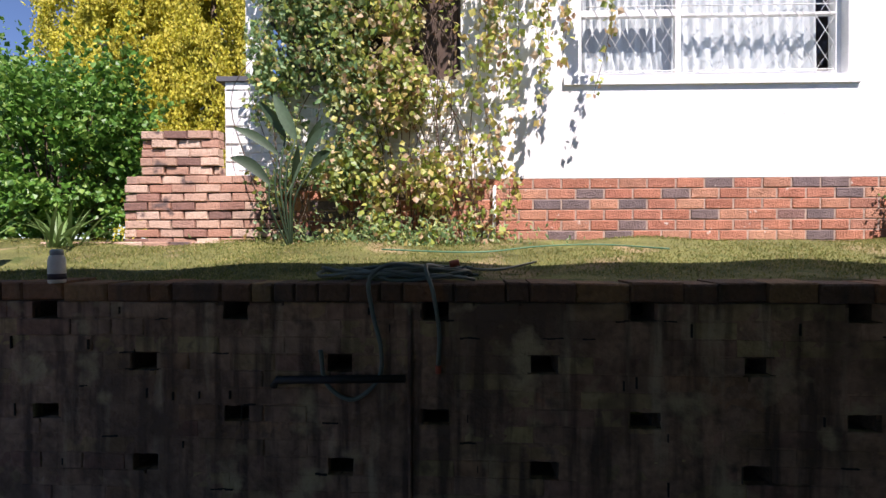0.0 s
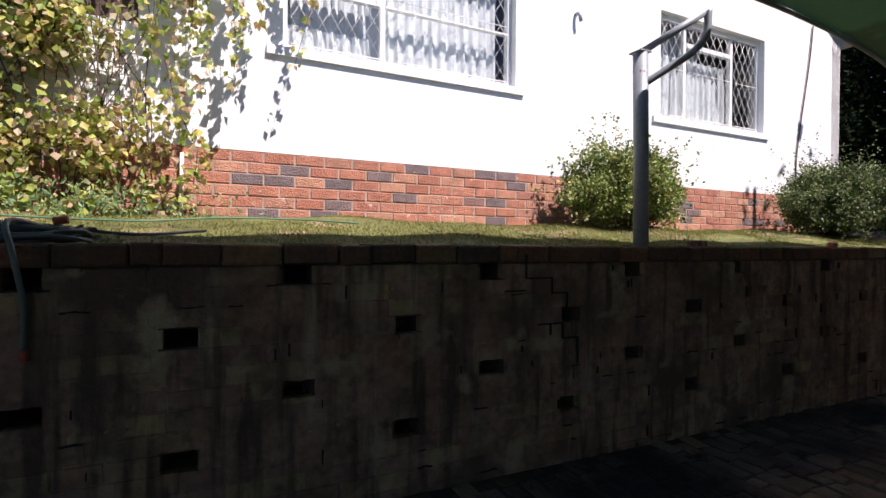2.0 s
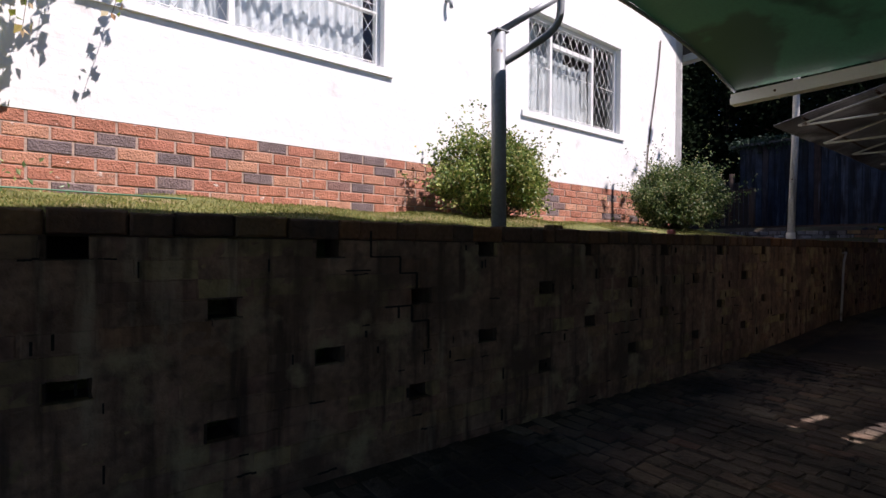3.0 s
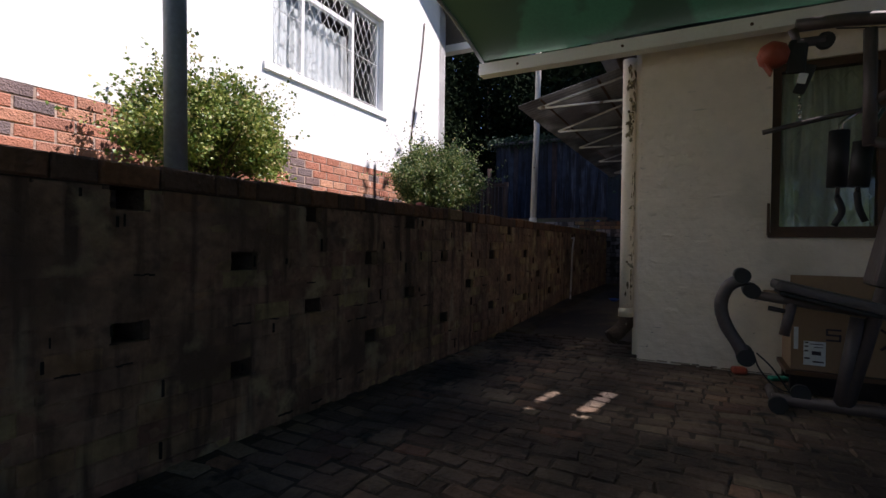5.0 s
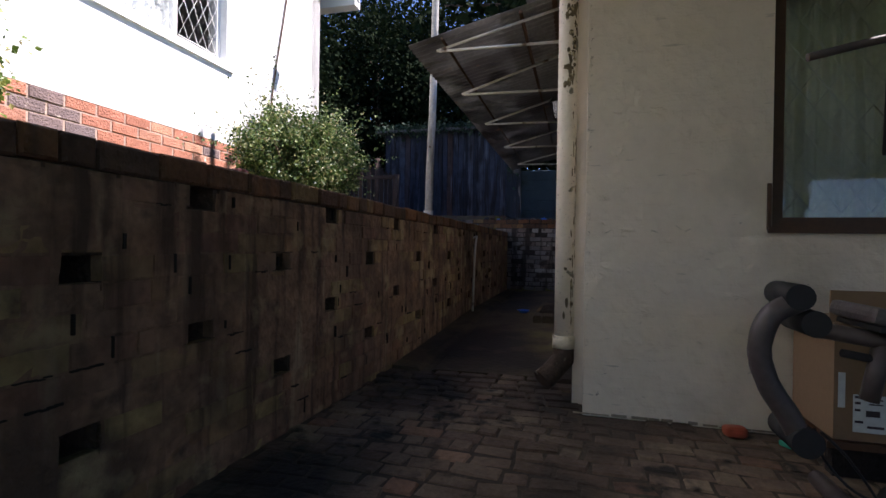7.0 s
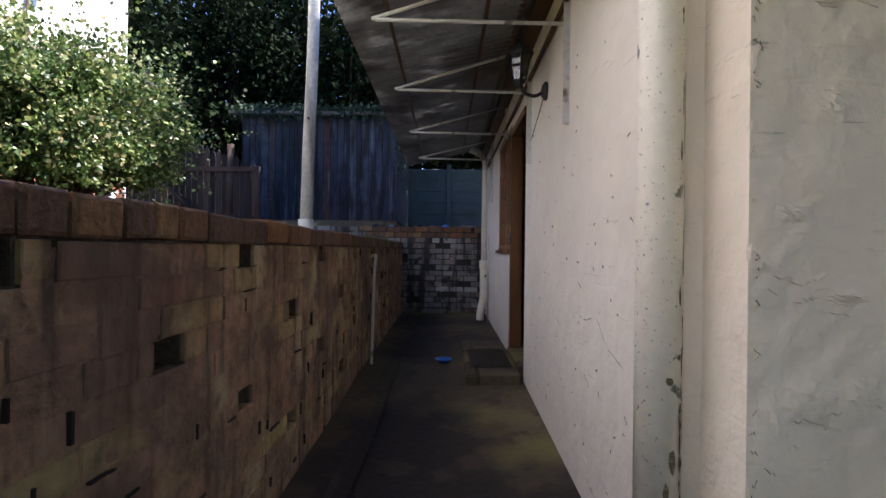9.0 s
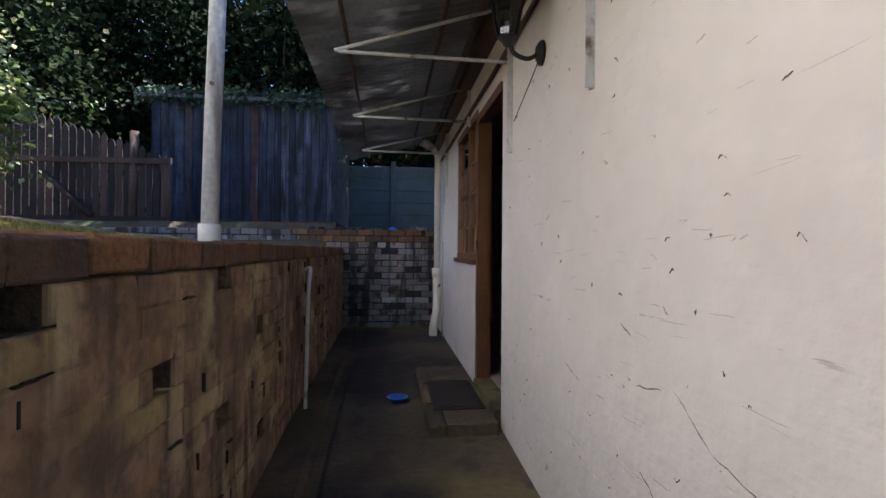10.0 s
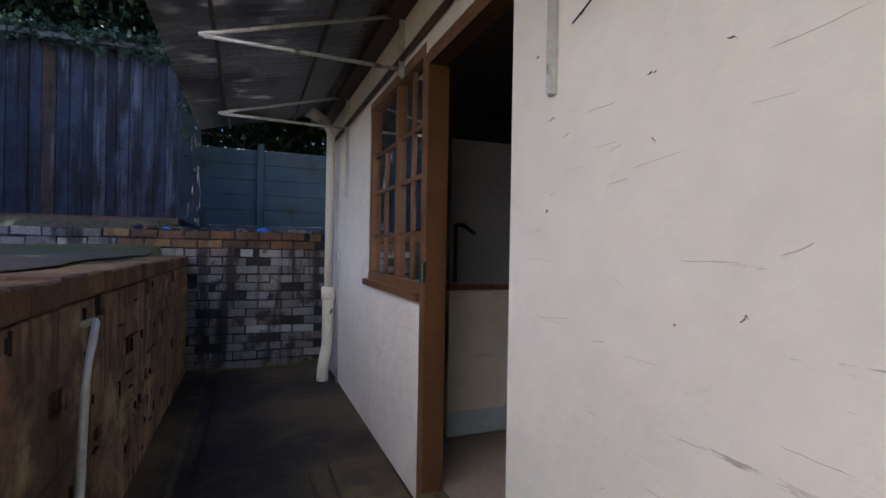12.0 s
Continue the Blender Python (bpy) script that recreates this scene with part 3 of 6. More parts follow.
def build_retaining_wall():
    xs = sorted({-5.0, 8.3, 13.3, *[round(x + s, 4) for x, _ in holes for s in (-0.058, 0.058)]})
    hs = [(x - 0.065, x + 0.065, z - 0.045, z + 0.045) for x, z in holes]
    wall = wall_with_holes("retaining_wall", Matrix(), -5, 13.3, -0.05, 1.19, 0.20, hs, M_MORTAR)
    for v in wall.data.vertices:
        v.co.y += rw_y(v.co.x) + 0.014
    rr = random.Random(3)
    pcs = []
    z0 = 1.187
    for row in range(14):
        z = z0 - COURSE * (row + 0.5)
        x = -5 + (0.115 if row % 2 else 0)
        while x < 13.2:
            ln = rr.choice((0.23, 0.23, 0.23, 0.345, 0.345, 0.175, 0.29))
            a, b = x, min(x + ln, 13.3)
            x = b
            cuts = [(hx - 0.065, hx + 0.065) for hx, hz in holes if abs(hz - z) < 0.05 and hx + 0.065 > a and hx - 0.065 < b]
            spans = [(a, b)]
            for c0, c1 in cuts:
                spans = [s for p, q in spans for s in ((p, min(q, c0)), (max(p, c1), q)) if s[1] - s[0] > 0.03]
            for p, q in spans:
                L = round((q - p) * 40) / 40 - 0.006
                if L < 0.02:
                    continue
                me = brick_mesh(L, COURSE - 0.006, 0.05, rr.randrange(6), M_BLOCK, 0.004)
                cx = (p + q) / 2
                m = pose(cx, rw_y(cx) + rr.choice((rr.uniform(-0.005, 0.003), rr.uniform(-0.003, 0.002), rr.uniform(-0.009, 0.006))), z + rr.uniform(-0.002, 0.002), rr.uniform(-1.2, 1.2), rr.uniform(-0.5, 0.5), -1.1 if cx < 8.3 else 0)
                pcs.append((me, m, 5.9 < cx < 8.4 and z > 0.2))
    x, cop = -5, []
    while x < 13.2:
        w = rr.choice((0.115, 0.12, 0.16, 0.23, 0.235, 0.26))
        me = brick_mesh(w - 0.008, 0.095, 0.235, rr.randrange(4), M_COPE, 0.009)
        cx = x + w / 2
        cop.append((me, pose(cx, rw_y(cx) - 0.008 + rr.uniform(-0.006, 0.006), 1.238 + rr.uniform(-0.004, 0.005), rr.uniform(-1.5, 1.5), rr.uniform(-1, 1), rr.uniform(-1.5, 1.5)), True))
        x += w
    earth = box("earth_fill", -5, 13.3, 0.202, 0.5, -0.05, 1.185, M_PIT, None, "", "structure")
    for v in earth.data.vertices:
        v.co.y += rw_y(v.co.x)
    return wall, pcs, cop


RETAIN, RW_BRICKS, RW_COPING = build_retaining_wall()


def bagged_coat():
    """Uneven smear of mortar over the brick face: in places it hides the joints, in places the bricks stand out of it."""
    xs, zs, step = np.arange(-5, 13.29, 0.026), np.arange(0.0, 1.185, 0.026), 0.026
    V, F, ids = [], [], {}
    for i, x in enumerate(xs):
        for k, z in enumerate(zs):
            cover = 0.0105 * noise.noise((x * 1.5, 4.0, z * 2.4)) + 0.005 * noise.noise((x * 13, 1.0, z * 15)) + 0.003 * noise.noise((x * 41, 2.0, z * 41))
            ids[i, k] = len(V)
            cover = max(cover, -0.011)
            V.append((float(x) + 0.006 * noise.noise((x * 30, 7, z * 30)), rw_y(x) + 0.0005 - cover, float(z) + 0.006 * noise.noise((x * 30, 9, z * 30))))
    for i in range(len(xs) - 1):
        near = [(hx, hz) for hx, hz in holes if abs(hx - xs[i] - step / 2) < 0.075]
        for k in range(len(zs) - 1):
            if not any(abs(hz - zs[k] - step / 2) < 0.055 for hx, hz in near):
                F.append((ids[i, k], ids[i + 1, k], ids[i + 1, k + 1], ids[i, k + 1]))
    ob = mesh_np("mortar_coat", V, F, M_COAT, RETAIN, "stuff")
    for f in ob.data.polygons:
        f.use_smooth = True


bagged_coat()


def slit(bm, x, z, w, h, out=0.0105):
    """A washed-out joint: a thin dark bar proud of the face, painting its shade."""
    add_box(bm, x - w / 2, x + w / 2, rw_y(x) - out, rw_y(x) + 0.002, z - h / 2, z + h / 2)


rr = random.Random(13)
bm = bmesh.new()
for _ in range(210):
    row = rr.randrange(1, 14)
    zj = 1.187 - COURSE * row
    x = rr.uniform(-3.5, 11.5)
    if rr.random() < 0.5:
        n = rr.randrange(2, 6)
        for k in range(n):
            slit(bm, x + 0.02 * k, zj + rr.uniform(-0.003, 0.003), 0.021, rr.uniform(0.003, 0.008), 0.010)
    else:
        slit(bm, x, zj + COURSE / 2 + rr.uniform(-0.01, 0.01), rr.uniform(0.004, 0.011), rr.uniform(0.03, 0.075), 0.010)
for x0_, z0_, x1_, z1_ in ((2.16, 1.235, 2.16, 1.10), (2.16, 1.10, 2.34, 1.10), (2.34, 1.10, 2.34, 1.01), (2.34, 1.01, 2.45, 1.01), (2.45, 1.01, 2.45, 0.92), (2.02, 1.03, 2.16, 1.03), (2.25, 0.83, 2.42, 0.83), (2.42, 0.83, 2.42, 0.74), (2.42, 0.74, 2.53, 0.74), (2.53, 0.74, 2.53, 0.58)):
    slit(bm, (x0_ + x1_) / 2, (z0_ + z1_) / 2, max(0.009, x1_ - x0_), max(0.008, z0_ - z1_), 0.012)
part("open_joints", bm, mat("open_joint_shade", (0.02, 0.016, 0.013), 0.95), RETAIN, "", "stuff")

# ---- paving and passage floor ----
def floor_z(x):
    return 0.0 if x < 6.4 else min(0.14, (x - 6.4) * 0.042)


box("yard_floor", -6, 7.05, -8, 2.52, -0.06, -0.009, M_SAND, None, "", "structure")
bm = bmesh.new()
rows = [7.05, 7.6, 8.3, 9, 9.8, 11, 12, 13.3]
cols = [0.9, 1.4, 1.95, 1.99, 2.02, 2.09, 2.12, 2.36]
dip = [0.0, -0.004, -0.01, -0.012, -0.035, -0.035, -0.008, 0.0]
G = [[bm.verts.new((x, y + 0.012 * math.sin(x * 3.3 + y) * (0.9 < y < 2.3), floor_z(x) + d)) for y, d in zip(cols, dip)] for x in rows]
for i in range(len(rows) - 1):
    for k in range(len(cols) - 1):
        bm.faces.new([G[i][k], G[i + 1][k], G[i + 1][k + 1], G[i][k + 1]])
for k in range(len(cols) - 1):
    a, b = G[0][k].co, G[0][k + 1].co
    bm.faces.new([bm.verts.new((a.x, a.y, -0.05)), bm.verts.new((b.x, b.y, -0.05)), G[0][k + 1], G[0][k]])
part("passage_floor", bm, M_CONC, None, "", "structure")

rr = random.Random(9)
PAVERS = []
for i in range(int(11.6 / 0.115)):
    x = -4.5 + 0.115 * i + 0.0575
    y = 2.42 - (0.1 if i % 2 else 0)
    while y > -6.5:
        ln = rr.choice((0.10, 0.13, 0.17, 0.19, 0.22))
        me = brick_mesh(ln, rr.choice((0.098, 0.104, 0.108)), 0.05, rr.randrange(8), M_PAVE, 0.009, 3.5)
        wob = 0.06 * math.sin(y * 1.9 + x * 0.8) + rr.uniform(-0.006, 0.006)
        m = pose(x + wob, y - ln / 2, rr.uniform(-0.007, 0.005) + floor_z(x), -90 + rr.uniform(-2.0, 2.0), 0, 0) @ pose(0, 0, 0, 0, 90 + rr.uniform(-8, 8), 0)
        near = 4.0 < x < 6.9 and -0.6 < y < 1.75
        if y > -3.5 or rr.random() < 0.99:
            PAVERS.append((me, m, near))
        y -= ln + 0.011
PAVERS = [p for p in PAVERS if p[1].translation.x < 7.0 and not (p[1].translation.x > 6.36 and p[1].translation.y < 0.92)]
YARD = bpy.data.objects["yard_floor"]

# ---- the white house ----
HX = math.atan(0.015)
W1, W2 = (1.1, 3.58, 3.04, 4.4), (5.85, 8.07, 2.99, 4.39)
wall_with_holes("wall_house_front", HOUSE, 0, 10.15, 2.09, 5.4, 0.25, [W1, W2], M_WHITE)
wall_with_holes("wall_house_base", HOUSE @ pose(0, 0.006, 0), -2.25, 10.15, 0.9, 2.09, 0.2, [], M_JOINT)
wall_with_holes("wall_house_side", HOUSE @ pose(10.15, 0.0, 0, 0, 0, 90), 0, 8, 1.0, 5.4, 0.25, [], M_WHITE)
wall_with_holes("wall_house_inner", HOUSE @ pose(0, 3.0, 0), -2.2, 9.9, 1.5, 5.4, 0.1, [], M_ROOM)
wall_with_holes("wall_house_partition", HOUSE @ pose(0.05, 0.25, 0, 0, 0, 90), 0, 2.75, 1.5, 5.4, 0.1, [], M_ROOM)
box("ceiling_house", 0.05, 9.9, 0.25, 3.0, 4.9, 5.0, M_ROOM, None, "", "structure", HOUSE)
box("floor_house", 0.05, 9.9, 0.25, 3.0, 2.0, 2.09, M_ROOM, None, "", "structure", HOUSE)
# gable above and its overhanging roof
bm = bmesh.new()
pr = [(-0.0, 5.4), (10.15, 5.4), (4.4, 8.2), (0, 6.6)]
for y in (0.0, 0.25):
    bm.faces.new([bm.verts.new((x, y, z)) for x, z in pr])
bm.transform(HOUSE)
part("wall_house_gable", bm, M_WHITE, None, "", "structure")
roof = empty("house_roof", (4.4, 6, 8), "dark gable roof with white painted barge boards over the house", "roof")
bm = bmesh.new()
for (x0, z0, x1, z1) in ((10.75, 5.02, 4.4, 8.3), (4.4, 8.3, -2.8, 4.75)):
    up = 0.14
    vs = [bm.verts.new(p) for p in ((x0, -0.32, z0), (x1, -0.32, z1), (x1, 9, z1), (x0, 9, z0), (x0, -0.32, z0 + up), (x1, -0.32, z1 + up), (x1, 9, z1 + up), (x0, 9, z0 + up))]
    for f in ((0, 1, 2, 3), (4, 7, 6, 5), (0, 4, 5, 1), (1, 5, 6, 2), (2, 6, 7, 3), (3, 7, 4, 0)):
        bm.faces.new([vs[i] for i in f])
bmesh.ops.recalc_face_normals(bm, faces=bm.faces)
bm.transform(HOUSE)
a = part("roof_slope", bm, M_SLATE)
bm = bmesh.new()
for (x0, z0, x1, z1) in ((10.8, 4.95, 4.4, 8.26), (4.4, 8.26, -2.85, 4.68)):
    vs = [bm.verts.new((x, y, z)) for y in (-0.36, -0.325) for x, z in ((x0, z0), (x1, z1), (x1, z1 + 0.2), (x0, z0 + 0.2))]
    for f in ((0, 1, 2, 3), (7, 6, 5, 4), (0, 4, 5, 1), (1, 5, 6, 2), (2, 6, 7, 3), (3, 7, 4, 0)):
        bm.faces.new([vs[i] for i in f])
add_box(bm, 10.65, 10.85, -0.34, 9, 4.86, 5.0)
bmesh.ops.recalc_face_normals(bm, faces=bm.faces)
bm.transform(HOUSE)
b = part("barge_board", bm, M_TRIM)
adopt(roof, a, b)

# porch at the left end: brick parapet, dark recess, pillar
wall_with_holes("wall_porch_parapet", HOUSE @ pose(0, 0.012, 0), -2.25, 0, 2.09, 3.03, 0.22, [], M_WHITE)
rr = random.Random(4)
pcs = []
for row in range(11):
    z = 2.09 + 0.0855 * (row + 0.5)
    x = -2.25 + (0.12 if row % 2 else 0)
    while x < -0.04:
        l = min(0.24, -0.002 - x)
        if l > 0.05:
            pcs.append((brick_mesh(round(l * 50) / 50 - 0.012, 0.076, 0.035, rr.randrange(4), M_WBRICK), HOUSE @ pose(x + l / 2, 0.0 + rr.uniform(-.003, .003), z), True))
        x += l
PORCH_BRICKS = pcs
# Dark brown back, ceiling and an added front panel carry the porch's shade.
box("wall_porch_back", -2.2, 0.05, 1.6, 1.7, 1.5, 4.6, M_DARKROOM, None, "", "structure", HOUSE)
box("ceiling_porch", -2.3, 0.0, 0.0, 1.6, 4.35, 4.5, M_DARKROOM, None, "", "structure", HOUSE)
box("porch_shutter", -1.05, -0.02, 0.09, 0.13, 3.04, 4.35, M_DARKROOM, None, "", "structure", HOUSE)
pl = box("porch_pillar", -2.05, -1.88, 0.02, 0.2, 3.03, 4.35, M_WHITE, None, "", "structure", HOUSE)
box("porch_ledge", -2.32, -1.2, -0.02, 0.26, 3.03, 3.075, M_SLATE, None, "", "structure", HOUSE)

# face bricks of the base, six courses
rr = random.Random(11)
FACE_BRICKS = []
for row in range(7):
    z = 2.09 - 0.0983 * (row + 0.5)
    x = -2.25 + (0.133 if row % 2 else 0)
    while x < 10.14:
        l = min(0.266, 10.15 - x)
        if l > 0.04:
            FACE_BRICKS.append((brick_mesh(round(l * 50) / 50 - 0.010, 0.089, 0.03, rr.randrange(4), M_BRICK), HOUSE @ pose(x + l / 2, rr.uniform(-0.004, 0.002), z), row < 6 and x > -0.1))
        x += l


def diamonds(name, x0, x1, z0, z1, dx, dz, parent, material=None):
    """Burglar guard: two sets of bent thin bars that cross as tall diamonds, with a frame."""
    bm = bmesh.new()
    n = max(1, round((x1 - x0) / dx))
    w = (x1 - x0) / n
    m = max(1, round((z1 - z0) / dz))
    h = (z1 - z0) / m
    for i in range(n):
        for s in (0, 1):
            pts = [(x0 + w * (i + (k + s) % 2), 0, z0 + h * k) for k in range(m + 1)]
            tube(bm, pts, 0.0035, 4)
    tube(bm, [(x0, 0, z0), (x1, 0, z0)], 0.006, 4)
    tube(bm, [(x0, 0, (z0 + z1) / 2), (x1, 0, (z0 + z1) / 2)], 0.006, 4)
    tube(bm, [(x0, 0, z1), (x1, 0, z1)], 0.006, 4)
    bm.transform(HOUSE @ pose(0, 0.075, 0))
    return part(name, bm, material or M_TRIM)


def curtain(name, x0, x1, z0, z1, y, material, plane, waves, amp=0.03, scallop=0.0, seed=0):
    """A hanging cloth with folds; its lower edge may be scalloped."""
    rr = random.Random(seed)
    nx, nz = 90, 8
    bm = bmesh.new()
    g = []
    for i in range(nx + 1):
        u = i / nx
        ph = waves * 2 * math.pi * u
        row = []
        for k in range(nz + 1):
            t = k / nz
            low = z0 + scallop * abs(math.sin(ph * 0.5)) if scallop else z0
            z = low + (z1 - low) * t
            yy = y + amp * (0.6 + 0.4 * (1 - t)) * math.sin(ph + 0.8 * math.sin(3 * t + seed)) + 0.4 * amp * math.sin(2.3 * ph + 1)
            row.append(bm.verts.new((x0 + (x1 - x0) * u + 0.01 * math.sin(5 * t + ph * 0.3), yy, z)))
        g.append(row)
    for i in range(nx):
        for k in range(nz):
            f = bm.faces.new([g[i][k], g[i + 1][k], g[i + 1][k + 1], g[i][k + 1]])
            f.smooth = True
    bm.transform(plane)
    return part(name, bm, material)


def pane(name, x0, x1, z0, z1, y, plane, material):
    bm = bmesh.new()
    bm.faces.new([bm.verts.new(p) for p in ((x0, y, z0), (x1, y, z0), (x1, y, z1), (x0, y, z1))])
    bm.transform(plane)
    ob = part(name, bm, material)
    ob.visible_shadow = False
    return ob


def house_window(name, w, mull, trans, label):
    x0, x1, z0, z1 = w
    top = tagged(empty(name, HOUSE @ Vector((x0, 0, z0)), label, "window"), "", "", "", "structure")
    F = lambda a, b, c, d, y0=0.09, y1=0.15: box("window_frame", a, b, y0, y1, c, d, M_TRIM, m=HOUSE)
    parts = [F(x0, x1, z0, z0 + 0.06), F(x0, x1, z1 - 0.06, z1), F(x0, x0 + 0.05, z0 + 0.06, z1 - 0.06), F(x1 - 0.05, x1, z0 + 0.06, z1 - 0.06)]
    for m in mull:
        parts.append(F(m - 0.025, m + 0.025, z0 + 0.06, z1 - 0.06, 0.085, 0.145))
    for a, b, z, t in trans:
        parts.append(F(a, b, z - t, z + t, 0.08, 0.14))
    edges = [x0 + 0.05, *mull, x1 - 0.05]
    for a, b in zip(edges, edges[1:]):
        parts.append(pane("pane", a, b, z0 + 0.06, z1 - 0.06, 0.12, HOUSE, M_GLASS))
    parts.append(box("window_sill", x0 - 0.14, x1 + 0.10, -0.032, 0.12, z0 - 0.085, z0 - 0.004, M_WHITE, m=HOUSE))
    for a, b in zip(edges, edges[1:]):
        parts.append(diamonds("burglar_guard", a + 0.03, b - 0.03, z0 + 0.07, z1 - 0.07, 0.15, 0.235, top))
    adopt(top, *parts)
    return top


house_window("window_big", W1, [2.06], [(W1[0] + 0.05, 2.04, 3.66, 0.03), (2.085, 3.53, 3.64, 0.01)], "white steel window with diamond burglar bars and a painted sill, curtained inside")
house_window("window_small", W2, [6.42, 7.42], [(6.445, 7.395, 4.06, 0.03)], "white steel three-light window with diamond burglar bars and a painted sill")
for (a, b, z0, z1, y, m, wv, sc, nm, lb) in (
        (1.2, 2.0, 3.5, 4.4, 0.26, M_CURT, 9, 0.10, "lace_curtain", "white lace curtain with a scalloped hem, drawn up inside the window"),
        (1.15, 2.0, 3.02, 3.36, 0.27, M_CURT, 7, 0, "lace_curtain", "short white lace curtain along the bottom of the window"),
        (2.08, 3.48, 3.02, 4.4, 0.26, M_CURT, 11, 0, "lace_curtain", "full-length white lace curtain in even folds behind the window"),
        (6.0, 7.5, 3.0, 3.95, 0.27, M_CURT, 10, 0, "lace_curtain", "white lace curtain hanging in folds behind the small window"),
        (5.9, 6.35, 3.0, 4.38, 0.3, M_CURT, 4, 0, "lace_curtain", "narrow white curtain at the edge of the small window"),
        (1.1, 3.55, 3.0, 4.89, 0.45, M_CURTD, 14, 0, "curtain_lining", "curtain lining coloured shaded grey-blue behind the lace in the big window"),
        (5.85, 7.2, 3.0, 4.89, 0.5, M_CURTD, 12, 0, "curtain_lining", "curtain lining coloured shaded grey-blue behind the lace in the small window")):
    ob = curtain(nm, a, b, z0, z1, y, m, HOUSE, wv, 0.03, sc, int(a * 10))
    tagged(ob, lb, "curtain")
tagged(pipe("cable", [HOUSE @ Vector(p) for p in smooth_path([(9.3, -0.02, 4.85), (9.2, -0.02, 4.2), (8.98, -0.02, 3.2), (8.88, -0.02, 2.6), (8.84, -0.02, 1.6)], 5)], 0.011, M_BROWN, seg=6), "thin dark cable running down the white house wall beside the shrub", "cable")
tagged(pipe("outlet_pipe", [HOUSE @ Vector(p) for p in ((4.42, 0.03, 4.02), (4.42, -0.05, 4.02), (4.43, -0.07, 3.98), (4.44, -0.07, 3.92))], 0.022, M_STEEL, seg=8), "small bent metal outlet pipe sticking out of the white wall", "pipe")
tagged(pipe("white_stake", [(0.30, 4.60, 1.42), (0.305, 4.60, 1.6), (0.31, 4.605, 2.02)], 0.016, M_TRIM, seg=8), "thin white pipe standing upright against the face-brick base", "pipe")

# ---- outbuilding ----
wall_with_holes("wall_outbuilding_west", WEST, -0.885, 7, -0.05, 2.78, 0.2, [(0.07, 1.45, 1.09, 2.41)], M_CREAM)
wall_with_holes("wall_outbuilding_north", pose(0, 0.84, 0), 6.6, 13.28, -0.05, 2.78, 0.11, [(9.24, 10.10, -0.05, 2.34), (10.10, 11.28, 1.17, 2.42)], M_PINKISH)
wall_with_holes("wall_outbuilding_inner", pose(0, -2.6, 0), 6.6, 13.28, 0, 2.78, 0.1, [], M_ROOM)
wall_with_holes("wall_outbuilding_partition", pose(9.0, -2.5, 0, 0, 0, 90), 0, 3.25, 0, 2.7, 0.1, [], M_ROOM)
wall_with_holes("wall_outbuilding_east", pose(13.28, -6, 0, 0, 0, 90), 0, 6.9, -0.05, 2.78, 0.2, [], M_ROOM)
box("floor_room", 6.6, 13.1, -2.6, 0.85, 0.1, 0.24, mat("worn_room_floor", (0.34, 0.27, 0.22), 0.6, grain=0.15, bump=0.2), None, "", "structure")
box("ceiling_room", 6.6, 13.1, -2.6, 0.83, 2.62, 2.66, M_ROOM, None, "", "structure")
orf = empty("outbuilding_roof", (9, -2, 2.8), "low metal roof with dark timber eaves over the cream outbuilding", "roof")
# The sheet's overhang past the fascia is added, out of view, to block sun.
adopt(orf, box("roof_sheet", 6.20, 13.4, -6.5, 1.34, 2.86, 2.90, M_CORR), box("wall_plate", 6.62, 13.3, 0.955, 1.06, 2.68, 2.80, M_BROWN), box("fascia_board", 6.32, 13.4, 1.10, 1.135, 2.72, 2.86, M_BROWN))
# scuffs, patched plaster and thick brush marks on the passage wall
rr = random.Random(21)


def flaws(name, n, place, parent, material, lmin, lmax):
    """Short crooked raised or scraped strokes joined on one wall."""
    bm = bmesh.new()
    for _ in range(n):
        o, u, w, nn = place()
        a = rr.gauss(0, 0.15)
        L, t = rr.uniform(lmin, lmax), rr.uniform(0.0006, 0.0018)
        k = rr.randrange(3, 6)
        line, z = [], 0
        for i in range(k + 1):
            z += rr.uniform(-0.008, 0.008)
            line.append(o + u * (L * (i / k) * math.cos(a)) + w * (L * (i / k) * math.sin(a) * 0.6 + z) + nn * 0.0015)
        for i in range(k):
            t0, t1 = t * (1 if i else 0.1), t * (0.1 if i == k - 1 else 1)
            bm.faces.new([bm.verts.new(p) for p in (line[i] - w * t0, line[i + 1] - w * t1, line[i + 1] + w * t1 + nn * 0.003, line[i] + w * t0 + nn * 0.003)])
    bmesh.ops.recalc_face_normals(bm, faces=bm.faces)
    return part(name, bm, material, parent, "", "stuff")


NW = bpy.data.objects["wall_outbuilding_north"]
flaws("paint_scuff", 70, lambda: (Vector((rr.uniform(6.8, 9.1), 0.95, 0.25 + 1.9 * rr.random() ** 1.6)), Vector((1, 0, 0)), Vector((0, 0, 1)), Vector((0, 1, 0))), NW, M_CHIP, 0.006, 0.03)
flaws("paint_ridge", 40, lambda: (Vector((rr.uniform(6.8, 9.1), 0.95, rr.uniform(0.2, 2.4))), Vector((1, 0, 0)), Vector((0, 0, 1)), Vector((0, 1, 0))), NW, M_PINKISH, 0.02, 0.06)

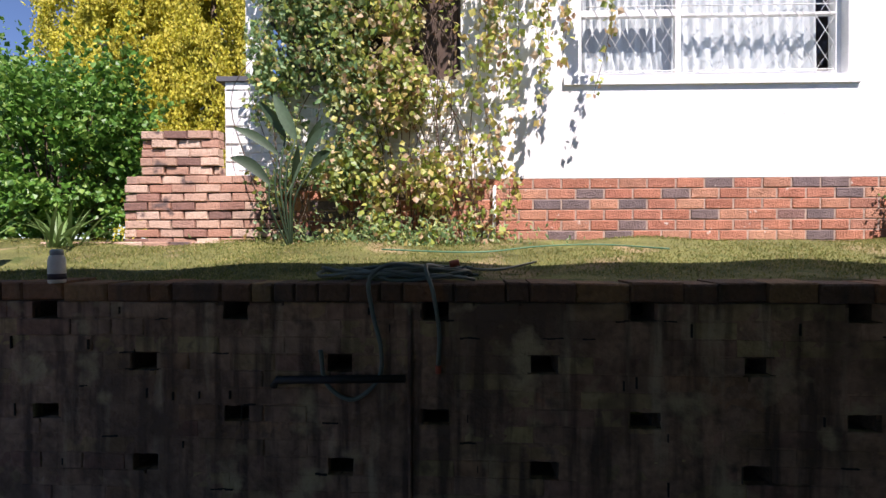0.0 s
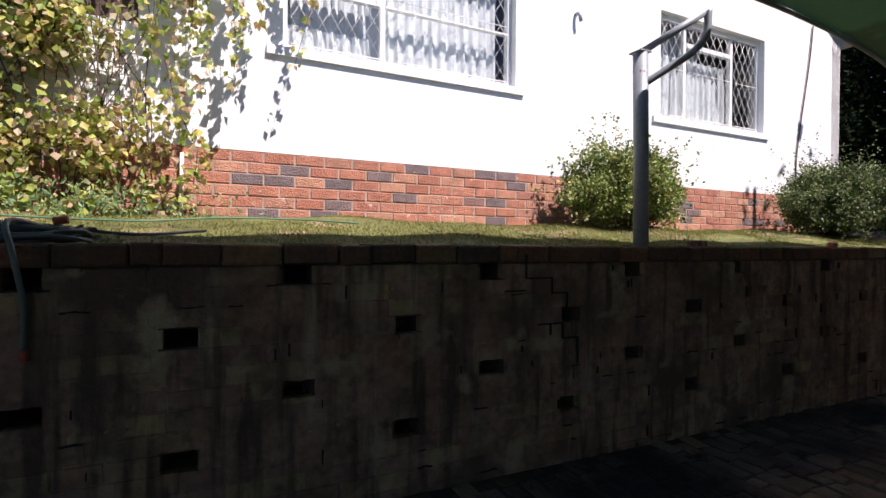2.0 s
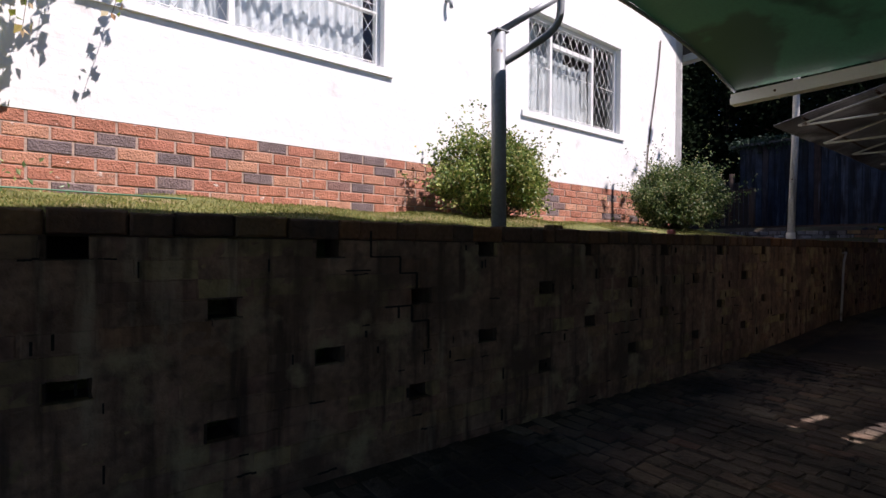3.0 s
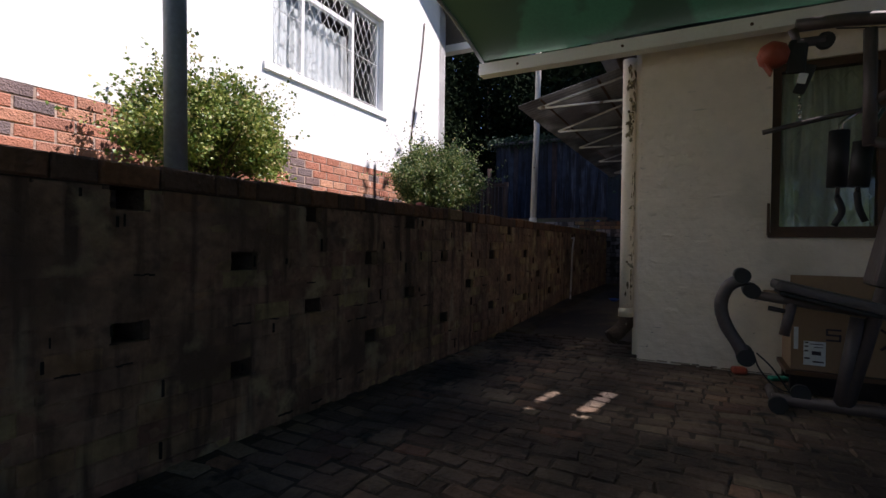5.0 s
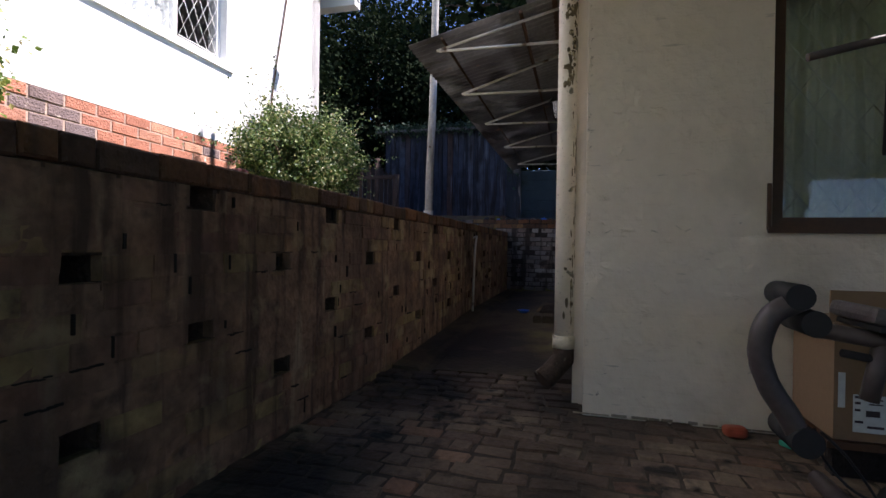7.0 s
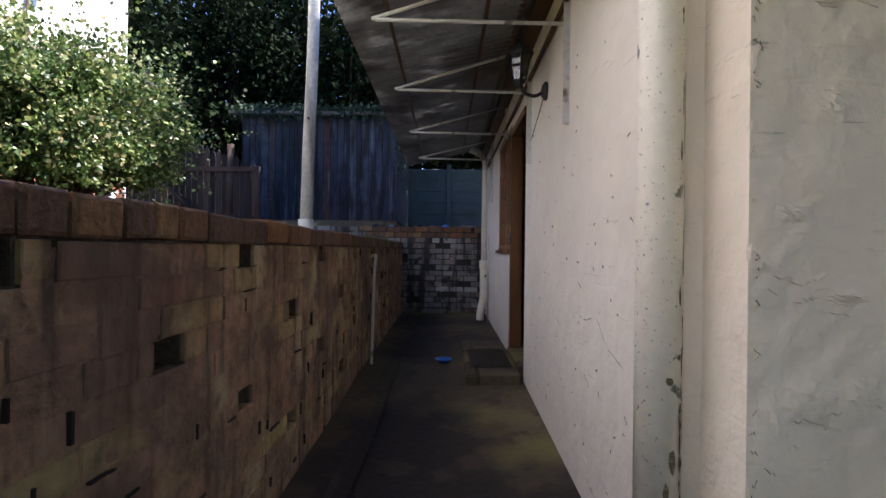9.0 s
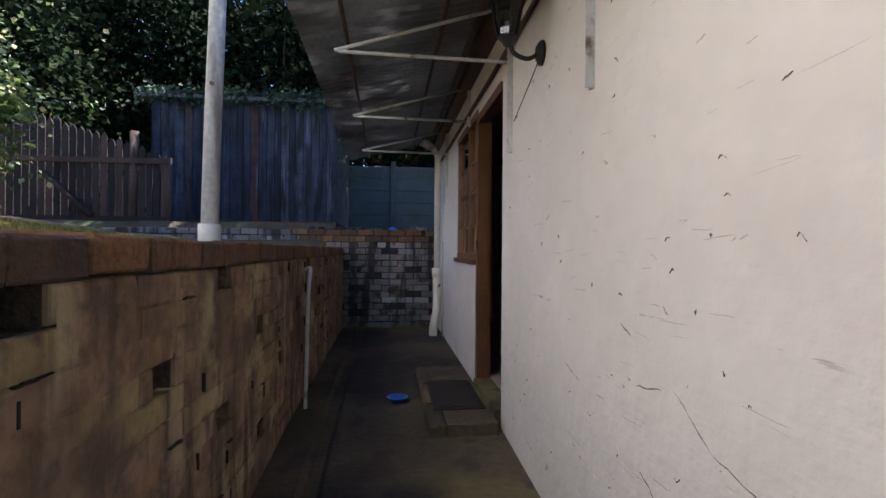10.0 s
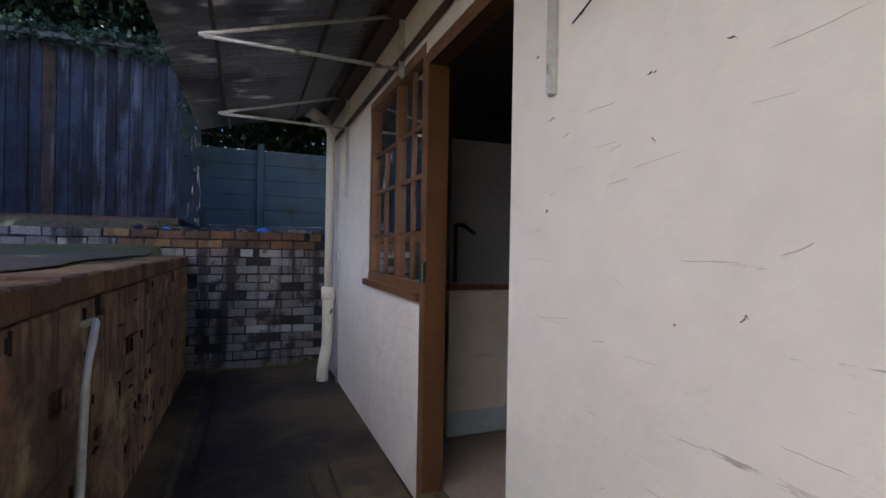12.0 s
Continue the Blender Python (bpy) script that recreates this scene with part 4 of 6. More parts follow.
bm = bmesh.new()
for (xa, za, xb, zb) in ((7.52, 0.86, 7.38, 0.885), (7.33, 0.90, 7.18, 0.80), (7.18, 0.80, 7.0, 0.76), (7.55, 1.0, 7.62, 1.03), (8.1, 0.80, 7.95, 0.76), (7.5, 0.62, 7.42, 0.58)):
    n = 7
    last = None
    for k in range(n + 1):
        u = k / n
        p = Vector((xa + (xb - xa) * u, 0.9515, za + (zb - za) * u + rr.uniform(-0.004, 0.004)))
        w = rr.uniform(0.0008, 0.003) * (1 if 0 < k < n else 0.2)
        cur = (bm.verts.new(p - Vector((0, 0, w))), bm.verts.new(p + Vector((0, 0, w))))
        if last:
            bm.faces.new([last[0], cur[0], cur[1], last[1]])
        last = cur
part("paint_crack", bm, M_CHIP, NW, "", "stuff")
bm = bmesh.new()
for _ in range(90):
    xa, za, ln = rr.uniform(6.9, 9.15), 0.25 + 1.9 * rr.random() ** 1.3, rr.uniform(0.03, 0.16)
    slope, w0, last = rr.uniform(-0.1, 0.12), rr.uniform(0.0003, 0.001), None
    for k in range(7):
        p = Vector((xa - ln * k / 6, 0.9512, za + ln * slope * k / 6 + rr.uniform(-0.0015, 0.0015)))
        w = w0 * (1 if 0 < k < 6 else 0.1)
        cur = (bm.verts.new(p - Vector((0, 0, w))), bm.verts.new(p + Vector((0, 0, w))))
        if last:
            bm.faces.new([last[0], cur[0], cur[1], last[1]])
        last = cur
part("scuff_lines", bm, mat("faint_scuff", (0.50, 0.43, 0.37), 0.7, grain=0.3), NW, "", "stuff")
WW = bpy.data.objects["wall_outbuilding_west"]
flaws("paint_scuff", 25, lambda: (Vector((6.4, rr.uniform(-0.6, 0.85), rr.uniform(0.1, 1.2))), Vector((0, -1, 0)), Vector((0, 0, 1)), Vector((-1, 0, 0))), WW, M_CHIP, 0.01, 0.05)
flaws("edge_chip", 46, lambda: (Vector((6.4, rr.uniform(0.868, 0.884), rr.uniform(0.15, 2.4))), Vector((0, -1, 0)), Vector((0, 0, 1)), Vector((-1, 0, 0))), WW, M_PEEL, 0.004, 0.018)
flaws("rough_patch", 60, lambda: (Vector((6.4, rr.uniform(0.45, 0.86), rr.choice((0.35, 0.42, 0.75, 0.8, 1.05, 1.1, 1.75)) + rr.uniform(-0.03, 0.03))), Vector((0, -1, 0)), Vector((0, 0, 1)), Vector((-1, 0, 0))), WW, M_CREAM, 0.015, 0.06)

bm = bmesh.new()
ring = []
for k in range(180):
    z = 0.02 + 2.7 * k / 179
    r = 0.009 + 0.007 * noise.noise((z * 9, 3, 1)) + 0.005 * noise.noise((z * 31, 5, 1))
    ring.append([bm.verts.new((6.409 - r * math.cos(a), 0.875 + r * math.sin(a), z)) for a in (-1.2, -0.4, 0.4, 1.2, 2.0, 2.8)])
for a, b in zip(ring, ring[1:]):
    for k in range(5):
        bm.faces.new([a[k], b[k], b[k + 1], a[k + 1]])
part("corner_plaster", bm, M_CREAM, WW, "", "stuff")


def trowel_patch(bm, y, z, w, h, seed):
    """A low crusted patch of thick plaster on the west wall, thinning to its rim."""
    n = 9
    g = [[bm.verts.new((6.3995 - max(0, (1 - (2 * i / n - 1) ** 2) * (1 - (2 * k / n - 1) ** 2)) * (0.003 + 0.008 * abs(noise.noise((i * 0.9 + seed, k * 1.3, seed)))), y + w * (i / n - 0.5) + 0.006 * noise.noise((k * 0.9, seed, i)), z + h * (k / n - 0.5) + 0.006 * noise.noise((i * 0.8, seed, k)))) for k in range(n + 1)] for i in range(n + 1)]
    for i in range(n):
        for k in range(n):
            bm.faces.new([g[i][k], g[i][k + 1], g[i + 1][k + 1], g[i + 1][k]])


for k, (y, z, w, h) in enumerate(((0.76, 0.84, 0.17, 0.10), (0.62, 0.86, 0.08, 0.07), (0.70, 1.52, 0.10, 0.09), (0.82, 0.80, 0.08, 0.16), (0.78, 1.27, 0.09, 0.05), (0.55, 0.62, 0.16, 0.07), (0.80, 0.22, 0.10, 0.09), (0.68, 0.16, 0.10, 0.07), (0.42, 1.02, 0.14, 0.03), (0.30, 1.40, 0.12, 0.03), (0.66, 1.08, 0.12, 0.03), (0.50, 1.75, 0.10, 0.04), (0.10, 0.72, 0.16, 0.04), (0.62, 0.44, 0.12, 0.05))):
    bm = bmesh.new()
    trowel_patch(bm, y, z, w, h, k * 3.7)
    part("plaster_patch", bm, M_CREAM, WW)

bm = bmesh.new()
y = 0.94
while y > -2.5:
    w = rr.uniform(0.03, 0.12)
    add_box(bm, 6.392, 6.3995, y - w, y, 0.0, rr.uniform(0.004, 0.016))
    y -= w + rr.uniform(0, 0.03)
part("peeled_plaster", bm, M_PEEL, WW, "", "stuff")

# stable door and cottage-pane window in varnished timber
dr = tagged(empty("door_outbuilding", (9.65, 0.85, 0.24), "varnished timber door frame standing open onto a dim kitchen", "door"), "", "", "", "structure")
W = lambda n, *a, **k: box(n, *a, M_WOOD, **k)
# The black strip on the reveal stands in for the shaded gap beside the frame.
adopt(dr, W("door_frame", 10.02, 10.10, 0.88, 0.965, 0.10, 2.34), W("door_frame", 9.24, 9.29, 0.84, 0.90, 0.10, 2.28), W("door_frame", 9.24, 10.02, 0.88, 0.965, 2.28, 2.345), box("door_lining", 10.085, 10.10, 0.84, 0.88, 0.10, 2.34, M_BLACK),
      W("door_stop", 10.03, 10.08, 0.855, 0.88, 0.22, 2.28), box("door_sill", 9.24, 10.02, 0.76, 0.99, 0.16, 0.235, M_CONC),
      soft_box("strike_plate", (0.03, 0.02, 0.10), M_CHROME, None, 0.004, pose(10.03, 0.975, 1.29)))
leaf = pose(10.62, 0.60, 0, 0, 0, -90)
ld = empty("kitchen_cupboard", (10.8, 0.3, 0.24), "cream cupboard with blue kick strip and grey upper doors", "cupboard")
adopt(ld, box("lower_door", 0, 0.44, -0.02, 0.02, 0.25, 1.15, M_CREAM, m=leaf), box("upper_door", 0, 0.50, -0.02, 0.02, 1.185, 2.08, mat("grey_door_paint", (0.22, 0.22, 0.22), 0.6), m=leaf),
      box("kick_strip", 0.01, 0.43, -0.026, -0.021, 0.25, 0.40, mat("pale_blue_plate", (0.45, 0.52, 0.55), 0.5), m=leaf), box("ledge", -0.01, 0.52, -0.05, 0.02, 1.15, 1.185, M_WOOD, m=leaf),
      box("carcass", 0.0, 0.50, 0.021, 0.45, 0.25, 2.08, M_ROOM, m=leaf), pipe("handle", [leaf @ Vector(p) for p in ((0.04, -0.02, 1.55), (0.06, -0.07, 1.55), (0.14, -0.07, 1.50))], 0.013, M_BLACK, seg=6),
      pipe("bolt", [leaf @ Vector(p) for p in ((0.03, -0.03, 1.20), (0.03, -0.03, 1.55))], 0.012, M_BLACK, seg=6))
wn2 = tagged(empty("window_cottage", (10.7, 0.9, 1.17), "varnished timber cottage-pane window with dusty glass", "window"), "", "", "", "structure")
x0, x1, z0, z1 = 10.10, 11.28, 1.17, 2.42
adopt(wn2, W("window_frame", x0, x1, 0.88, 0.95, z0, z0 + 0.06), W("window_frame", x0, x1, 0.88, 0.95, z1 - 0.06, z1), W("window_frame", x0, x0 + 0.06, 0.88, 0.945, z0 + 0.06, z1 - 0.06), W("window_frame", x1 - 0.06, x1, 0.88, 0.945, z0 + 0.06, z1 - 0.06),
      W("mullion", 10.605, 10.655, 0.89, 0.94, z0 + 0.06, z1 - 0.06), W("window_sill", x0, x1 + 0.03, 0.94, 0.985, z0 - 0.03, z0 + 0.012))
for i, (a, b) in enumerate(((10.16, 10.60), (10.66, 11.22))):
    c = (a + b) / 2
    adopt(wn2, W("glazing_bar", c - 0.012, c + 0.012, 0.905, 0.925, z0 + 0.06, z1 - (0.06 if i == 0 else 0.40)))
    for z in (1.48, 1.78, 2.04):
        adopt(wn2, W("glazing_bar", a, b, 0.907, 0.923, z - 0.011, z + 0.011))
    adopt(wn2, pane("pane", a, b, z0 + 0.06, z1 - 0.06, 0.913, Matrix(), M_GLASSW))
tagged(curtain("net_curtain", 10.17, 11.21, 1.2, 2.4, 0.865, M_CURTG, Matrix(), 9, 0.015, 0, 3), "dull net curtain hanging inside the cottage-pane window", "curtain")

# west window
ww = tagged(empty("window_west", (6.5, -0.7, 1.09), "dark-stained timber window with curtains and diamond bars behind the glass", "window"), "", "", "", "structure")
Bx = lambda n, a, b, c, d, e=0.03, f=0.11: box(n, a, b, e, f, c, d, M_BROWN, m=WEST)
adopt(ww, Bx("window_frame", 0.07, 1.45, 1.09, 1.15), Bx("window_frame", 0.07, 1.45, 2.35, 2.41), Bx("window_frame", 0.07, 0.13, 1.15, 2.35), Bx("window_frame", 1.39, 1.45, 1.15, 2.35), Bx("mullion", 0.72, 0.80, 1.15, 2.35),
      Bx("window_sill", 0.05, 1.47, 1.065, 1.10, -0.02, 0.03), Bx("side_stop", 0.045, 0.065, 1.08, 1.33, -0.012, 0.02),
      pane("pane", 0.13, 0.72, 1.15, 2.35, 0.07, WEST, M_GLASSW), pane("pane", 0.80, 1.39, 1.15, 2.35, 0.07, WEST, M_GLASSW))
bm = bmesh.new()
for x0_, x1_ in ((0.16, 0.70), (0.82, 1.36)):
    n = max(1, round((x1_ - x0_) / 0.14))
    w = (x1_ - x0_) / n
    for i in range(n):
        for s in (0, 1):
            tube(bm, [(x0_ + w * (i + (k + s) % 2), 0.105, 1.18 + 0.19 * k) for k in range(7)], 0.005, 4)
bm.transform(WEST)
adopt(ww, part("burglar_guard", bm, M_TRIM))
tagged(curtain("curtain", 0.08, 0.70, 1.12, 2.4, 0.165, M_CURTG, WEST, 5, 0.03, 0, 5), "dull green-grey curtain drawn behind the west window", "curtain")
tagged(curtain("curtain", 0.75, 1.45, 1.12, 2.4, 0.17, M_CURTG, WEST, 6, 0.03, 0, 6), "dull green-grey curtain hanging straight behind the second pane", "curtain")

# pipes
M_SHOE = mat("rusty_grimed_iron", (0.07, 0.045, 0.03), 0.8, bump=0.6, grain=0.35, spots=[((0.30, 0.27, 0.21), 0.62, 9, 0.06)])
dp = empty("downpipe", (6.66, 1.03, 0.2), "flaking cream asbestos downpipe at the outbuilding corner with an open shoe", "pipe")
adopt(dp, pipe("pipe", [(6.60, 1.005, 0.30), (6.60, 1.005, 1.5), (6.60, 1.005, 2.68)], 0.06, M_PIPEP, seg=20), pipe("shoe", [(6.60, 1.005, 0.36), (6.60, 1.005, 0.27), (6.58, 1.07, 0.19), (6.53, 1.13, 0.14)], 0.068, M_SHOE, seg=16),
      pipe("collar", [(6.60, 1.005, 0.34), (6.60, 1.005, 0.42)], 0.069, M_PIPE, seg=16), box("bracket", 6.575, 6.625, 0.952, 1.0, 1.5, 1.52, M_PIPEP))
M_FLAKE = mat("grimed_flaked_asbestos", (0.17, 0.14, 0.085), 0.9, bump=1, bscale=60, grain=0.4, spots=[((0.42, 0.37, 0.24), 0.55, 30, 0.06)])
rr = random.Random(27)
bm = bmesh.new()
chips = [(-0.6, 0.90, 0.018, 0.020), (-0.1, 0.84, 0.022, 0.030), (-0.75, 0.74, 0.022, 0.085), (-0.25, 0.63, 0.022, 0.08), (-0.75, 0.62, 0.018, 0.06), (0.0, 0.55, 0.02, 0.06)]
chips += [(rr.uniform(-1.1, 0.2), rr.uniform(1.98, 2.6), rr.uniform(0.012, 0.034), rr.uniform(0.02, 0.07)) for _ in range(60)]
chips += [(rr.uniform(-1.3, -0.6), rr.uniform(0.5, 2.0), rr.uniform(0.006, 0.016), rr.uniform(0.02, 0.11)) for _ in range(26)]
for az, z, w, h in chips:
    n = 9
    rim = [(az + w / 0.06 * math.cos(2 * math.pi * k / n) * rr.uniform(0.6, 1.1) * 0.5, z + h * math.sin(2 * math.pi * k / n) * rr.uniform(0.6, 1.1) * 0.5) for k in range(n)]
    P0 = lambda a, zz, r=0.0615: bm.verts.new((6.60 - r * math.cos(a), 1.005 - r * math.sin(-a), zz))
    c, vs = P0(az, z, 0.0618), [P0(a, zz) for a, zz in rim]
    for k in range(n):
        bm.faces.new([c, vs[k], vs[(k + 1) % n]])
adopt(dp, part("flaked_paint", bm, M_FLAKE, kind="stuff"))
sp = empty("soil_pipe", (12.6, 1.03, 0.13), "cream painted soil pipe with a curved foot against the passage wall", "pipe")
adopt(sp, pipe("pipe", smooth_path([(12.6, 1.03, 1.0), (12.6, 1.03, 0.50), (12.58, 1.05, 0.38), (12.55, 1.075, 0.26), (12.55, 1.08, 0.14)], 4), 0.055, M_PIPEP), pipe("collar", [(12.6, 1.03, 0.90), (12.6, 1.03, 1.02)], 0.066, M_PIPEP))
tagged(pipe("water_pipe", [(12.9, 0.99, 1.36), (12.35, 0.985, 1.36), (12.35, 0.985, 0.13)], 0.011, M_PVC, seg=8), "thin white water pipe bending down the passage wall", "pipe")
tagged(pipe("vent_pipe", smooth_path([(9.97, 2.31, 1.10), (9.95, 2.262, 1.115), (9.88, 2.25, 1.07), (9.80, 2.25, 0.92), (9.75, 2.25, 0.5), (9.70, 2.25, 0.10)], 5), 0.0135, M_PVC, seg=10), "white plastic drain pipe hooking down the face of the retaining wall", "pipe")
ge = empty("gutter_outlet", (12.35, 1.12, 2.3), "white moulded gutter outlet with a short pipe under the eaves end", "gutter")
adopt(ge, pipe("outlet", [(12.62, 1.22, 2.68), (12.62, 1.08, 2.60)], 0.06, M_PVC, seg=16, r2=0.045), pipe("rim", [(12.62, 1.235, 2.69), (12.62, 1.22, 2.68)], 0.07, M_PVC, seg=16), pipe("drop", [(12.62, 1.08, 2.60), (12.6, 1.03, 2.48), (12.6, 1.03, 1.0)], 0.04, M_PIPEP))
tagged(pipe("wall_conduit", [(6.9, 0.972, 2.50), (9.5, 0.972, 2.46), (12.9, 0.972, 2.46)], 0.016, M_BROWN, seg=6), "dark conduit running under the eaves along the passage wall", "conduit")
tagged(pipe("floor_pipe", [(-0.26, 2.462, 0.0), (-0.258, 2.462, 1.16)], 0.012, M_BLOCKJ, seg=8), "dull metal water pipe rising up the retaining wall", "pipe")

# coach lamp
lm = empty("wall_lamp", (8.41, 0.955, 2.22), "dark bronze coach lamp with smoked glass on a curved wall bracket", "lamp")


def lathe(name, prof, seg, at, material, sm=False):
    bm = bmesh.new()
    rings = [[bm.verts.new((at[0] + r * math.cos(2 * math.pi * k / seg), at[1] + r * math.sin(2 * math.pi * k / seg), at[2] + z)) for k in range(seg)] for r, z in prof]
    for a, b in zip(rings, rings[1:]):
        for k in range(seg):
            bm.faces.new([a[k], a[(k + 1) % seg], b[(k + 1) % seg], b[k]])
    bm.faces.new(rings[0][::-1])
    bm.faces.new(rings[-1])
    bmesh.ops.recalc_face_normals(bm, faces=bm.faces)
    return part(name, bm, material, None, "", "", sm)


L0 = (8.38, 1.135, 2.215)
lpb = lathe("back_plate", [(0.05, 0), (0.05, 0.012), (0.03, 0.03), (0.012, 0.035)], 16, (0, 0, 0), M_BLACK, True)
lpb.data.transform(Matrix.Translation((8.42, 0.953, 2.20)) @ pose(0, 0, 0, -90, 0, 0) @ Matrix.Diagonal((1, 1.2, 1, 1)))
bars = bmesh.new()
for k in range(6):
    a = math.pi / 3 * k
    tube(bars, [(L0[0] + r * math.cos(a), L0[1] + r * math.sin(a), L0[2] + z) for r, z in ((0.046, 0.03), (0.078, 0.197))], 0.005, 4)
adopt(lm, lpb, pipe("arm", smooth_path([(8.42, 0.965, 2.20), (8.41, 1.03, 2.165), (8.39, 1.10, 2.18), (8.38, 1.12, 2.22)], 5), 0.011, M_BLACK, seg=8),
      lathe("base", [(0.014, -0.01), (0.026, 0.01), (0.046, 0.03), (0.048, 0.037)], 6, L0, M_BLACK), lathe("lantern_glass", [(0.044, 0.037), (0.074, 0.195)], 6, L0, M_LAMPG),
      lathe("bulb", [(0.010, 0.035), (0.014, 0.07), (0.013, 0.10), (0.004, 0.11)], 10, L0, M_PVC, True), part("bars", bars, M_BLACK),
      lathe("cap", [(0.096, 0.192), (0.096, 0.203), (0.062, 0.24), (0.024, 0.262), (0.006, 0.285)], 6, L0, M_BLACK))
tagged(pipe("lamp_cable", smooth_path([(8.42, 0.97, 2.17), (8.6, 0.965, 2.11), (8.9, 0.965, 2.0)], 4), 0.003, M_BLACK, seg=4), "thin loose cable from the lamp to the next awning bracket", "cable")

# awning: corrugated sheets on folded brackets
aw = empty("awning", (9.9, 1.5, 2.6), "corrugated metal lean-to awning over the passage, mottled dark grey and brown", "awning")
bm = bmesh.new()
nx = 480
prev = None
for i in range(nx + 1):
    x = 6.9 + 6.0 * i / nx
    c = 0.010 * math.cos(2 * math.pi * x / 0.076)
    col = [bm.verts.new((x, y, z + c + 0.004 * math.sin(x * 2 + y))) for y, z in ((2.19, 2.475), (1.8, 2.57), (1.4, 2.66), (1.02, 2.755))]
    if prev:
        for a, b, c2, d in zip(prev, prev[1:], col[1:], col):
            bm.faces.new([a, b, c2, d]).smooth = True
    prev = col
ar = part("awning_sheet", bm, M_CORR)
adopt(aw, ar, pipe("purlin", [(6.92, 1.93, 2.515), (12.9, 1.93, 2.515)], 0.012, M_BROWN, seg=6), pipe("purlin", [(6.92, 1.35, 2.65), (12.9, 1.35, 2.65)], 0.014, M_BROWN, seg=6))
BR = []
for x, za, zs_ in ((7.0, 2.44, 2.35), (7.84, 2.365, 1.84), (9.0, 2.375, 1.84), (10.48, 2.405, 2.36), (12.1, 2.43, 1.84)):
    b = empty("awning_bracket", (x, 0.96, 2.4), "pale steel awning bracket screwed to the cream wall", "bracket", "awning brackets")
    tip = 1.97
    adopt(b, box("wall_strip", x - 0.014, x + 0.014, 0.951, 0.965, zs_, 2.72, M_GALV), box("wall_strip_edge", x - 0.014, x - 0.010, 0.965, 0.985, zs_, 2.72, M_GALV),
          pipe("arm_bar", [(x, 0.965, za), (x, tip, za + 0.015)], 0.014, M_GALV, seg=4), pipe("stay_bar", [(x, tip + 0.02, za + 0.018), (x, 1.0, 2.70)], 0.014, M_GALV, seg=4))

# doorstep and mat
ds = empty("doorstep", (9.9, 1.2, 0.12), "worn low concrete doorstep at the outbuilding door", "step")
for k, (a, b) in enumerate(((9.12, 9.52), (9.53, 10.02), (10.03, 10.60))):
    bm = bmesh.new()
    add_box(bm, a, b, 1.32, 1.42, 0.05, 0.193 + 0.003 * k)
    bmesh.ops.bevel(bm, geom=bm.edges[:], offset=0.012, segments=2, affect="EDGES")
    adopt(ds, part("edge_block", bm, M_COPE if k == 1 else M_CONC))
bm = bmesh.new()
add_box(bm, 9.13, 10.60, 0.99, 1.315, 0.05, 0.193)
bmesh.ops.bevel(bm, geom=bm.edges[:], offset=0.008, segments=1, affect="EDGES")
adopt(ds, part("slab", bm, M_CONC))
mt = empty("doormat", (9.7, 1.19, 0.2), "dark ribbed rubber and coir doormat on the step", "mat")
bm = bmesh.new()
add_box(bm, 9.38, 10.08, 1.02, 1.37, 0.196, 0.204)
a = part("mat_base", bm, M_MAT)
bm = bmesh.new()
for k in range(23):
    x = 9.40 + 0.029 * k
    tube(bm, [(x, 1.03, 0.208), (x + 0.02, 1.2, 0.211), (x, 1.36, 0.208)], 0.009, 5)
adopt(mt, a, part("ribs", bm, M_MAT))
bl = lathe("bowl", [(0.035, 0.0), (0.045, 0.004), (0.075, 0.035), (0.082, 0.037), (0.074, 0.037), (0.042, 0.010), (0.01, 0.008)], 24, (9.80, 1.60, floor_z(9.8) - 0.008), M_BLUE, True)
tagged(bl, "small blue plastic pet bowl on the passage floor", "bowl")

# ---- carport canopy ----
PROFILE = [(6.13, 2.72), (5.9, 2.785), (5.5, 2.885), (4.93, 2.965), (4.35, 3.01), (3.6, 3.04), (2.8, 3.07), (1.8, 3.09), (0.6, 3.08), (-0.6, 3.0), (-2.0, 2.82), (-3.2, 2.55)]


def arch_z(x):
    return float(np.interp(x, [p[0] for p in PROFILE[::-1]], [p[1] for p in PROFILE[::-1]]))


cn = empty("carport_canopy", (1.5, -2, 3), "arched green fibreglass carport canopy with darkened patches and a rolled rim", "canopy")
bm = bmesh.new()
xs = [6.13 - 0.2 * i for i in range(47)]
ys = [2.27, 1.5, 0.5, -0.49, -0.54, -0.77, -0.86, -2, -4, -6.2]
g = {(i, k): bm.verts.new((x, y, arch_z(x) + 0.006 * math.sin(x * 9) + 0.01 * math.sin(y * 3))) for i, x in enumerate(xs) for k, y in enumerate(ys)}
for i in range(len(xs) - 1):
    for k in range(len(ys) - 1):
        # Skipped cells are added gaps that throw sun patches on the paving.
        if k == 3 and i in (1, 2) or k == 5 and i in (0, 1, 2):
            continue
        bm.faces.new([g[i, k], g[i + 1, k], g[i + 1, k + 1], g[i, k + 1]]).smooth = True
sheet = part("canopy_sheet", bm, M_GREEN)
adopt(cn, sheet, pipe("rim_tube", [(x, 2.27, arch_z(x) - 0.012) for x in xs], 0.016, M_STEEL, seg=6), pipe("rib_tube", [(x, -1.6, arch_z(x) - 0.03) for x in xs], 0.02, M_STEEL, seg=6), pipe("rib_tube", [(x, -4.6, arch_z(x) - 0.03) for x in xs], 0.02, M_STEEL, seg=6))
gt = empty("carport_gutter", (6.17, -2, 2.6), "weathered white timber beam and gutter along the carport side", "gutter")
bm = bmesh.new()
